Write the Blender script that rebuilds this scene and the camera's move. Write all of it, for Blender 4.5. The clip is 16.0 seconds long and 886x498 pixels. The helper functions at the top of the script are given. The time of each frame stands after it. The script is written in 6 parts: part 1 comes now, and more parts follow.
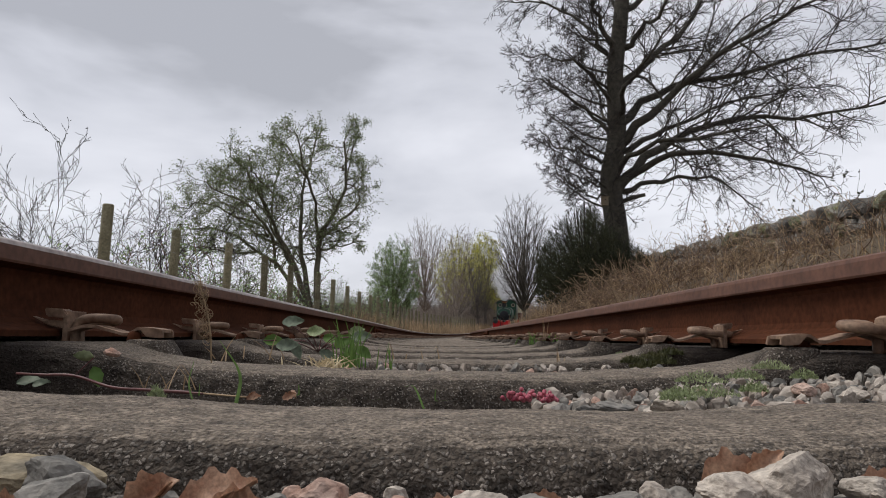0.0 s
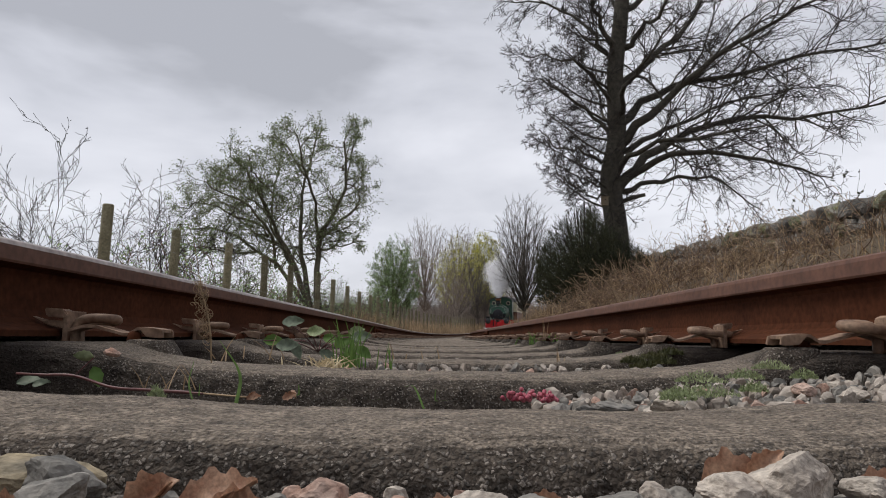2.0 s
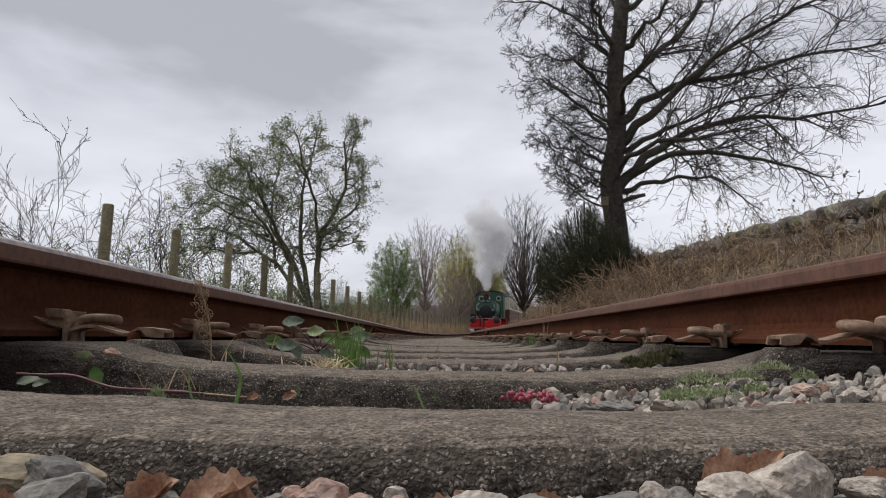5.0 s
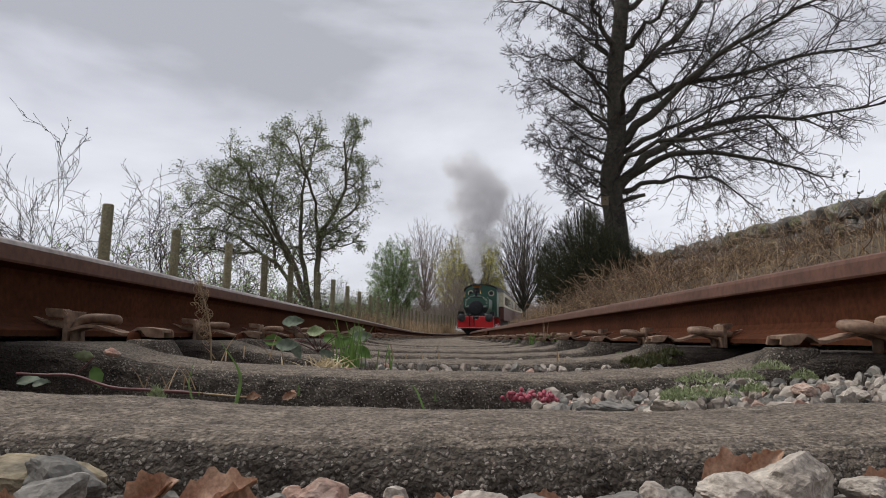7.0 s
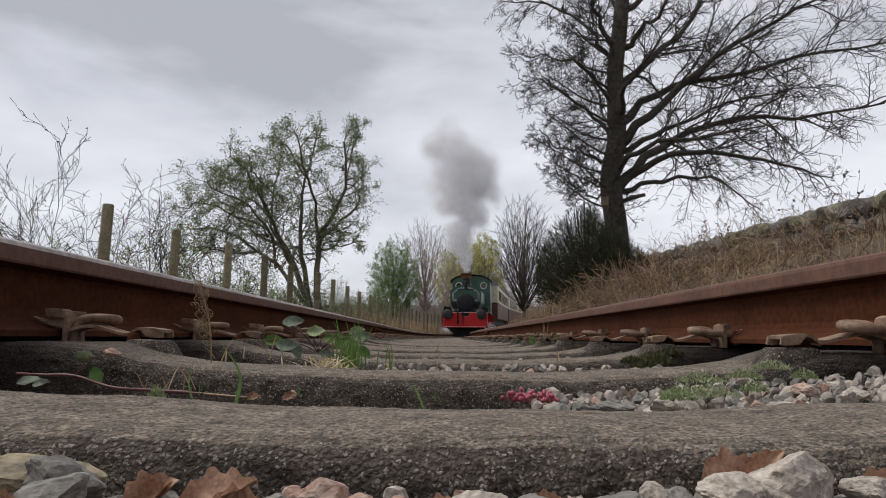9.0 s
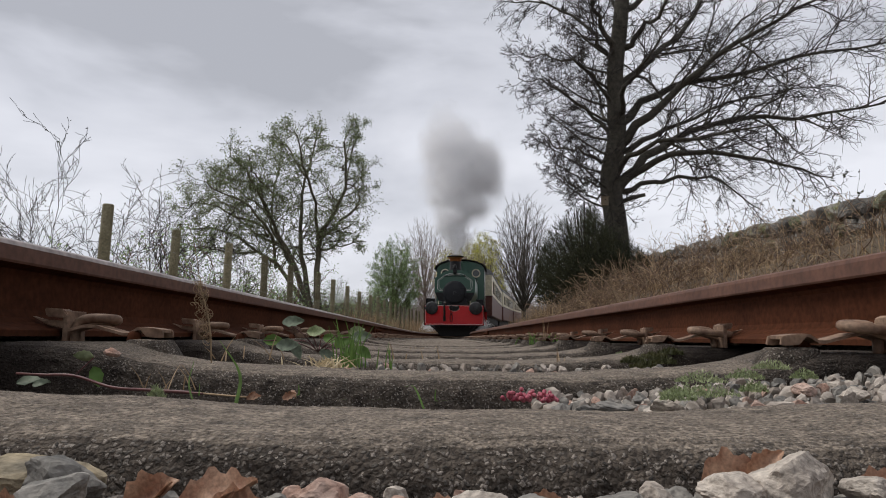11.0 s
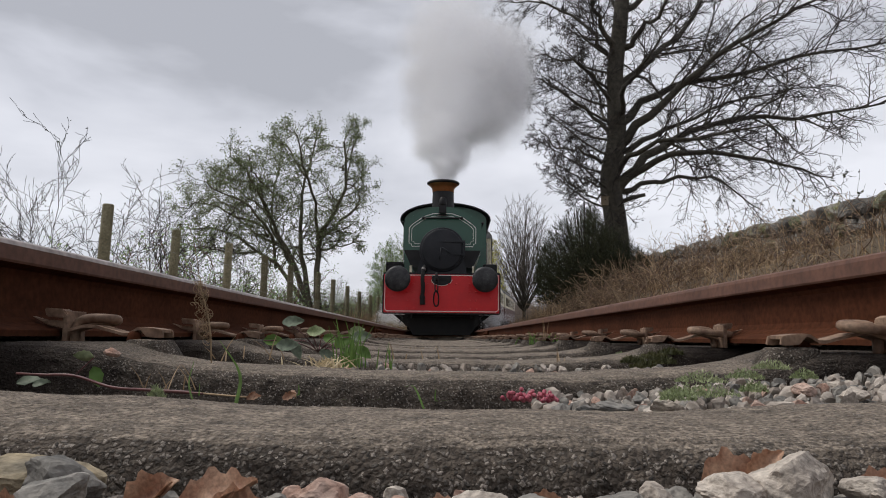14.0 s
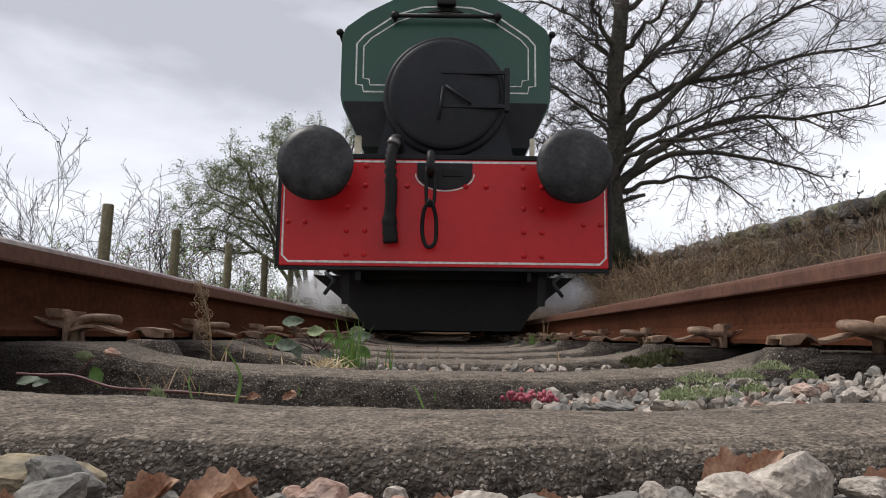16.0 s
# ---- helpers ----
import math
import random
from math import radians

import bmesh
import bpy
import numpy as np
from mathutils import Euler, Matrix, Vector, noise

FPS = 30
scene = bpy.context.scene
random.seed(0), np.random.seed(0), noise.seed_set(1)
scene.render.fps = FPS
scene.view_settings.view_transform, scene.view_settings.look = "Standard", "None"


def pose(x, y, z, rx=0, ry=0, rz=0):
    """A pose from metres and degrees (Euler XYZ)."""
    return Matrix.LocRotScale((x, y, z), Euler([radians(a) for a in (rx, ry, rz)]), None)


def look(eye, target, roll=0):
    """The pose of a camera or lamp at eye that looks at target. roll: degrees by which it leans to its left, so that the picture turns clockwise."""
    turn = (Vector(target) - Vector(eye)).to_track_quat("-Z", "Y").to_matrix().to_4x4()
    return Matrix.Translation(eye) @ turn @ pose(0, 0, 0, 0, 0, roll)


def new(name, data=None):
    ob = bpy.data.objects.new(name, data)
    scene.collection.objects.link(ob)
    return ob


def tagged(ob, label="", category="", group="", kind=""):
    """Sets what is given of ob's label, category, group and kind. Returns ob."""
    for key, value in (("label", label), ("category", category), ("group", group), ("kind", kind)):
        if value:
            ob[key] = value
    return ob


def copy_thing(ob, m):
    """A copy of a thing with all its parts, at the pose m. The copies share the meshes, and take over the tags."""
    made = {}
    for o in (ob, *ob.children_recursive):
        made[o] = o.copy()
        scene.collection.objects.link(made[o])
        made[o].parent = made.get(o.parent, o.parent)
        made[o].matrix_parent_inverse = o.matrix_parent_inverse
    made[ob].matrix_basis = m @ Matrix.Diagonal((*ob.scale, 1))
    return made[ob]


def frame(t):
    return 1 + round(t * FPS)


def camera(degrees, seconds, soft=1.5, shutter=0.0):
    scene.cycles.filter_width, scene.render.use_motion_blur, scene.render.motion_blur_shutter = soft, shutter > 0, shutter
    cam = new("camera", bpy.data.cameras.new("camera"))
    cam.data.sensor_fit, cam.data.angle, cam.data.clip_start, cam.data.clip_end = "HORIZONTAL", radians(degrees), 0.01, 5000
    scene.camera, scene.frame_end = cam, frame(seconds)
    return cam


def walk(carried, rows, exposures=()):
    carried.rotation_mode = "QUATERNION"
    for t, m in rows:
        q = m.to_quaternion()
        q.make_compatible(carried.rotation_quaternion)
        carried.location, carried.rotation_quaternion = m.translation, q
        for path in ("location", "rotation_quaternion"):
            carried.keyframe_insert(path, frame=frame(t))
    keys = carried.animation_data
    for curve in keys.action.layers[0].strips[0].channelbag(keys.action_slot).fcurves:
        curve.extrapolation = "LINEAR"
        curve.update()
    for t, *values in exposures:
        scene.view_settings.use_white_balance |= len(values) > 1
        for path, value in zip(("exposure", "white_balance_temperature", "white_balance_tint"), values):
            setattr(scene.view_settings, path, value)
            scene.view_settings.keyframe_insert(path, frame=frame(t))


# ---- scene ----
cam = camera(64.6, 16.0, 1.0)
view = look((0, 0, 0.005), (-0.0081, 1, 0.1316), 0.65)
walk(cam, [(0.0, view), (16.0, view)], [(0.0, 0.0), (13.0, 0.0), (14.5, 0.02), (15.5, 0.12), (16.0, 0.28)])


def centre(d):
    """The track's middle line: straight at first, then bending to the right."""
    k = max(0.0, d - 13.7)
    q = min(k, 54.85)
    return 0.022 - 0.01112 * d + 0.002825 * q * q - 0.00001667 * q ** 3 + 0.1595 * (k - q)


def grade(d):
    """The height of the track, which climbs gently in the distance."""
    return 0.0002327 * max(0.0, d - 21.9) ** 2 if d < 98.7 else 1.3725 + 0.03575 * (d - 98.7)


def track_turn(d):
    return math.degrees(math.atan2(centre(d + 0.5) - centre(d - 0.5), 1.0))


def track_pitch(d):
    return math.degrees(math.atan2(grade(d + 0.5) - grade(d - 0.5), 1.0))


# ---- sky and light: an overcast spring day ----
world = bpy.data.worlds.new("overcast_sky")
scene.world = world
world.use_nodes = True


def build_sky():
    nt = world.node_tree
    nt.nodes.clear()
    N, L = nt.nodes.new, nt.links.new
    out, bg = N("ShaderNodeOutputWorld"), N("ShaderNodeBackground")
    sky = N("ShaderNodeTexSky")
    sky.sky_type, sky.sun_disc = "NISHITA", False
    sky.sun_elevation, sky.sun_rotation = radians(57), radians(-75)
    tc, mp = N("ShaderNodeTexCoord"), N("ShaderNodeMapping")
    mp.inputs["Scale"].default_value = (1.0, 1.0, 2.6)
    mp.inputs["Location"].default_value = (0.35, 0.1, 0.2)
    L(tc.outputs["Generated"], mp.inputs["Vector"])
    n1, n2 = N("ShaderNodeTexNoise"), N("ShaderNodeTexNoise")
    n1.inputs["Scale"].default_value, n1.inputs["Detail"].default_value = 2.6, 5
    n1.inputs["Roughness"].default_value, n1.inputs["Distortion"].default_value = 0.5, 0.25
    n2.inputs["Scale"].default_value, n2.inputs["Detail"].default_value = 7.0, 4
    L(mp.outputs["Vector"], n1.inputs["Vector"])
    L(mp.outputs["Vector"], n2.inputs["Vector"])
    # banks of cloud get heavier with height over the pale band
    sep = N("ShaderNodeSeparateXYZ")
    L(tc.outputs["Generated"], sep.inputs[0])
    ht = N("ShaderNodeMapRange")
    ht.inputs["From Min"].default_value, ht.inputs["From Max"].default_value = 0.285, 0.375
    ht.inputs["To Min"].default_value, ht.inputs["To Max"].default_value = 0.13, -0.11
    L(sep.outputs["Z"], ht.inputs["Value"])
    a1, a2 = N("ShaderNodeMath"), N("ShaderNodeMath")
    a1.operation = "ADD"
    L(n1.outputs["Fac"], a1.inputs[0])
    L(ht.outputs[0], a1.inputs[1])
    a2.operation = "MULTIPLY_ADD"
    L(n2.outputs["Fac"], a2.inputs[0])
    a2.inputs[1].default_value = 0.22
    L(a1.outputs[0], a2.inputs[2])
    ramp = N("ShaderNodeValToRGB")
    e = ramp.color_ramp.elements
    e[0].position, e[0].color = 0.44, (0.47, 0.48, 0.525, 1)
    e[1].position, e[1].color = 0.86, (0.88, 0.89, 0.955, 1)
    m = ramp.color_ramp.elements.new(0.60)
    m.color = (0.655, 0.668, 0.73, 1)
    L(a2.outputs[0], ramp.inputs[0])
    dim, mix = N("ShaderNodeVectorMath"), N("ShaderNodeMix")
    dim.operation = "SCALE"
    dim.inputs["Scale"].default_value = 0.10
    L(sky.outputs[0], dim.inputs[0])
    mix.data_type = "RGBA"
    mix.inputs["Factor"].default_value = 0.93
    L(dim.outputs[0], mix.inputs["A"])
    L(ramp.outputs[0], mix.inputs["B"])
    L(mix.outputs["Result"], bg.inputs["Color"])
    # an overcast sky is brightest overhead
    zen = N("ShaderNodeMapRange")
    zen.interpolation_type = "SMOOTHSTEP"
    zen.inputs["From Min"].default_value, zen.inputs["From Max"].default_value = 0.50, 0.85
    zen.inputs["To Min"].default_value, zen.inputs["To Max"].default_value = 1.0, 1.1
    L(sep.outputs["Z"], zen.inputs["Value"])
    L(zen.outputs[0], bg.inputs["Strength"])
    L(bg.outputs[0], out.inputs[0])


build_sky()
sun = new("sun", bpy.data.lights.new("sun", "SUN"))
sun.data.energy, sun.data.angle, sun.data.color = 1.95, radians(22), (1.0, 0.97, 0.92)
sun.matrix_world = look((0, 0, 60), (38, -10, 0))

# ---- materials ----
def mat(name, base, other, scale=8.0, rough=0.8, bump=0.3, metal=0.0, fine=6.0, speck=None, speck_scale=120.0, speck_at=0.12, depth=0.004, spec=0.4, vary=0.0, island=0.0, grain=0.28, share=0.35):
    """A two-scale procedural surface: patches, grain, optional specks, relief."""
    m = bpy.data.materials.new(name)
    m.use_nodes = True
    nt = m.node_tree
    N, L = nt.nodes.new, nt.links.new
    b = nt.nodes["Principled BSDF"]
    tc, info, add = N("ShaderNodeTexCoord"), N("ShaderNodeObjectInfo"), N("ShaderNodeVectorMath")
    add.operation = "MULTIPLY_ADD"
    L(info.outputs["Random"], add.inputs[0])
    add.inputs[1].default_value = (7.3, 3.1, 5.7)
    L(tc.outputs["Object"], add.inputs[2])
    n1, n2 = N("ShaderNodeTexNoise"), N("ShaderNodeTexNoise")
    n1.inputs["Scale"].default_value, n1.inputs["Detail"].default_value = scale, 5
    n2.inputs["Scale"].default_value, n2.inputs["Detail"].default_value = scale * fine, 3
    for n in (n1, n2):
        L(add.outputs[0], n.inputs["Vector"])
    r1 = N("ShaderNodeMapRange")
    r1.inputs["From Min"].default_value, r1.inputs["From Max"].default_value = 0.32, 0.68
    L(n1.outputs["Fac"], r1.inputs["Value"])
    mix = N("ShaderNodeMix")
    mix.data_type = "RGBA"
    mix.inputs["A"].default_value, mix.inputs["B"].default_value = (*base, 1), (*other, 1)
    L(r1.outputs[0], mix.inputs["Factor"])
    hsv = N("ShaderNodeHueSaturation")
    r2 = N("ShaderNodeMapRange")
    r2.inputs["From Min"].default_value, r2.inputs["From Max"].default_value = 0.3, 0.7
    r2.inputs["To Min"].default_value, r2.inputs["To Max"].default_value = 1 - grain, 1 + grain
    L(n2.outputs["Fac"], r2.inputs["Value"])
    value = r2.outputs[0]
    if vary or island:
        src = info.outputs["Random"]
        if island:
            src = N("ShaderNodeNewGeometry").outputs["Random Per Island"]
        r3, mul = N("ShaderNodeMapRange"), N("ShaderNodeMath")
        k = vary or island
        r3.inputs["To Min"].default_value, r3.inputs["To Max"].default_value = 1 - k, 1 + k
        L(src, r3.inputs["Value"])
        mul.operation = "MULTIPLY"
        L(r3.outputs[0], mul.inputs[0])
        L(value, mul.inputs[1])
        value = mul.outputs[0]
    L(value, hsv.inputs["Value"])
    L(mix.outputs["Result"], hsv.inputs["Color"])
    colour = hsv.outputs[0]
    height = n2.outputs["Fac"]
    if speck:
        v, sr, sm = N("ShaderNodeTexVoronoi"), N("ShaderNodeMath"), N("ShaderNodeMix")
        v.inputs["Scale"].default_value = speck_scale
        wob = N("ShaderNodeVectorMath")
        wob.operation = "MULTIPLY_ADD"
        L(n2.outputs["Color"], wob.inputs[0])
        wob.inputs[1].default_value = (1.6 / speck_scale,) * 3
        L(add.outputs[0], wob.inputs[2])
        L(wob.outputs[0], v.inputs["Vector"])
        sr.operation = "LESS_THAN"
        sr.inputs[1].default_value = speck_at
        # only some cells hold a pale stone
        sepc, gate, both = N("ShaderNodeSeparateColor"), N("ShaderNodeMath"), N("ShaderNodeMath")
        L(v.outputs["Color"], sepc.inputs[0])
        gate.operation, both.operation = "LESS_THAN", "MULTIPLY"
        gate.inputs[1].default_value = share
        L(sepc.outputs[0], gate.inputs[0])
        L(v.outputs["Distance"], sr.inputs[0])
        L(sr.outputs[0], both.inputs[0])
        L(gate.outputs[0], both.inputs[1])
        sm.data_type = "RGBA"
        L(both.outputs[0], sm.inputs["Factor"])
        L(colour, sm.inputs["A"])
        tone = N("ShaderNodeHueSaturation")
        tone.inputs["Color"].default_value = (*speck, 1)
        span = N("ShaderNodeMapRange")
        span.inputs["To Min"].default_value, span.inputs["To Max"].default_value = 0.15, 1.2
        L(sepc.outputs[1], span.inputs["Value"])
        L(span.outputs[0], tone.inputs["Value"])
        L(tone.outputs[0], sm.inputs["B"])
        colour = sm.outputs["Result"]
        ad = N("ShaderNodeMath")
        ad.operation = "SUBTRACT"
        L(n2.outputs["Fac"], ad.inputs[0])
        L(v.outputs["Distance"], ad.inputs[1])
        height = ad.outputs[0]
    L(colour, b.inputs["Base Color"])
    b.inputs["Roughness"].default_value, b.inputs["Metallic"].default_value = rough, metal
    b.inputs["Specular IOR Level"].default_value = spec
    bp = N("ShaderNodeBump")
    bp.inputs["Strength"].default_value, bp.inputs["Distance"].default_value = bump, depth
    L(height, bp.inputs["Height"])
    L(bp.outputs[0], b.inputs["Normal"])
    return m


def leafy(name, base, other, scale=3.0, through_light=0.35, island=0.35):
    """A leaf: diffuse with light coming through."""
    m = mat(name, base, other, scale, 0.6, 0.1, island=island)
    nt = m.node_tree
    b, out = nt.nodes["Principled BSDF"], nt.nodes["Material Output"]
    t, mx = nt.nodes.new("ShaderNodeBsdfTranslucent"), nt.nodes.new("ShaderNodeMixShader")
    nt.links.new(b.inputs["Base Color"].links[0].from_socket, t.inputs[0])
    mx.inputs[0].default_value = through_light
    nt.links.new(b.outputs[0], mx.inputs[1])
    nt.links.new(t.outputs[0], mx.inputs[2])
    nt.links.new(mx.outputs[0], out.inputs[0])
    return m


def concrete():
    """Dark exposed aggregate; pale grit paints the light from above on upward faces."""
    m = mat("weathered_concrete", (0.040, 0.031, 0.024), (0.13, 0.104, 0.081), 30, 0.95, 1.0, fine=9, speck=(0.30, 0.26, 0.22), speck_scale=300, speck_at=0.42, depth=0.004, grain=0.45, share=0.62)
    nt = m.node_tree
    N, L = nt.nodes.new, nt.links.new
    b = nt.nodes["Principled BSDF"]
    old = b.inputs["Base Color"].links[0].from_socket
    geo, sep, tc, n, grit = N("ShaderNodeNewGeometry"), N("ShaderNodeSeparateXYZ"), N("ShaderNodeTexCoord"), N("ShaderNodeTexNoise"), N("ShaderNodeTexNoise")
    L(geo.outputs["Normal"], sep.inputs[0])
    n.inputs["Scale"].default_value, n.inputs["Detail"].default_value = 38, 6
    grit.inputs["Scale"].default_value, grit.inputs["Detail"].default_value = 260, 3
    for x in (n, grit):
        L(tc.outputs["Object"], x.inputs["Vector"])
    # The normal's height picks the lit colour; sides keep the shaded one.
    add, top_light = N("ShaderNodeMath"), N("ShaderNodeMapRange")
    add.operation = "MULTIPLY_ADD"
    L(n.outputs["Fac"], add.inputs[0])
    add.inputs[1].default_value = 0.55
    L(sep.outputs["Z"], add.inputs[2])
    top_light.inputs["From Min"].default_value, top_light.inputs["From Max"].default_value = 1.12, 1.38
    L(add.outputs[0], top_light.inputs["Value"])
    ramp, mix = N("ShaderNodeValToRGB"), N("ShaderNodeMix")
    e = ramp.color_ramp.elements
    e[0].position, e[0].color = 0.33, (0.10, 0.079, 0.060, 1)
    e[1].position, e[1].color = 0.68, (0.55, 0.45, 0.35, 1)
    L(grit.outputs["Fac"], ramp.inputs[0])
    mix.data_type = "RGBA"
    L(top_light.outputs[0], mix.inputs["Factor"])
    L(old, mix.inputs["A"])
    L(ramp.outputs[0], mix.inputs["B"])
    # ragged oil and rust stain at the rail seats, rail shade painted in too
    place, far, seat, ragged, stain_shade = N("ShaderNodeSeparateXYZ"), N("ShaderNodeMath"), N("ShaderNodeMapRange"), N("ShaderNodeMath"), N("ShaderNodeMix")
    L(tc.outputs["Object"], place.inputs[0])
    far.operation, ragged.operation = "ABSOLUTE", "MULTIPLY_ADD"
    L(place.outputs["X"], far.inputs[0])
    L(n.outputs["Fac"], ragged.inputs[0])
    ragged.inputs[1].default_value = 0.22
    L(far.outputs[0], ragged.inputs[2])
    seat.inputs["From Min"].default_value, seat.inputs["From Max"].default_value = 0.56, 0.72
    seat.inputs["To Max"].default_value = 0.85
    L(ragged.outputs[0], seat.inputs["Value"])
    stain_shade.data_type = "RGBA"
    L(seat.outputs[0], stain_shade.inputs["Factor"])
    L(mix.outputs["Result"], stain_shade.inputs["A"])
    stain_shade.inputs["B"].default_value = (0.020, 0.0125, 0.009, 1)
    L(stain_shade.outputs["Result"], b.inputs["Base Color"])
    return m


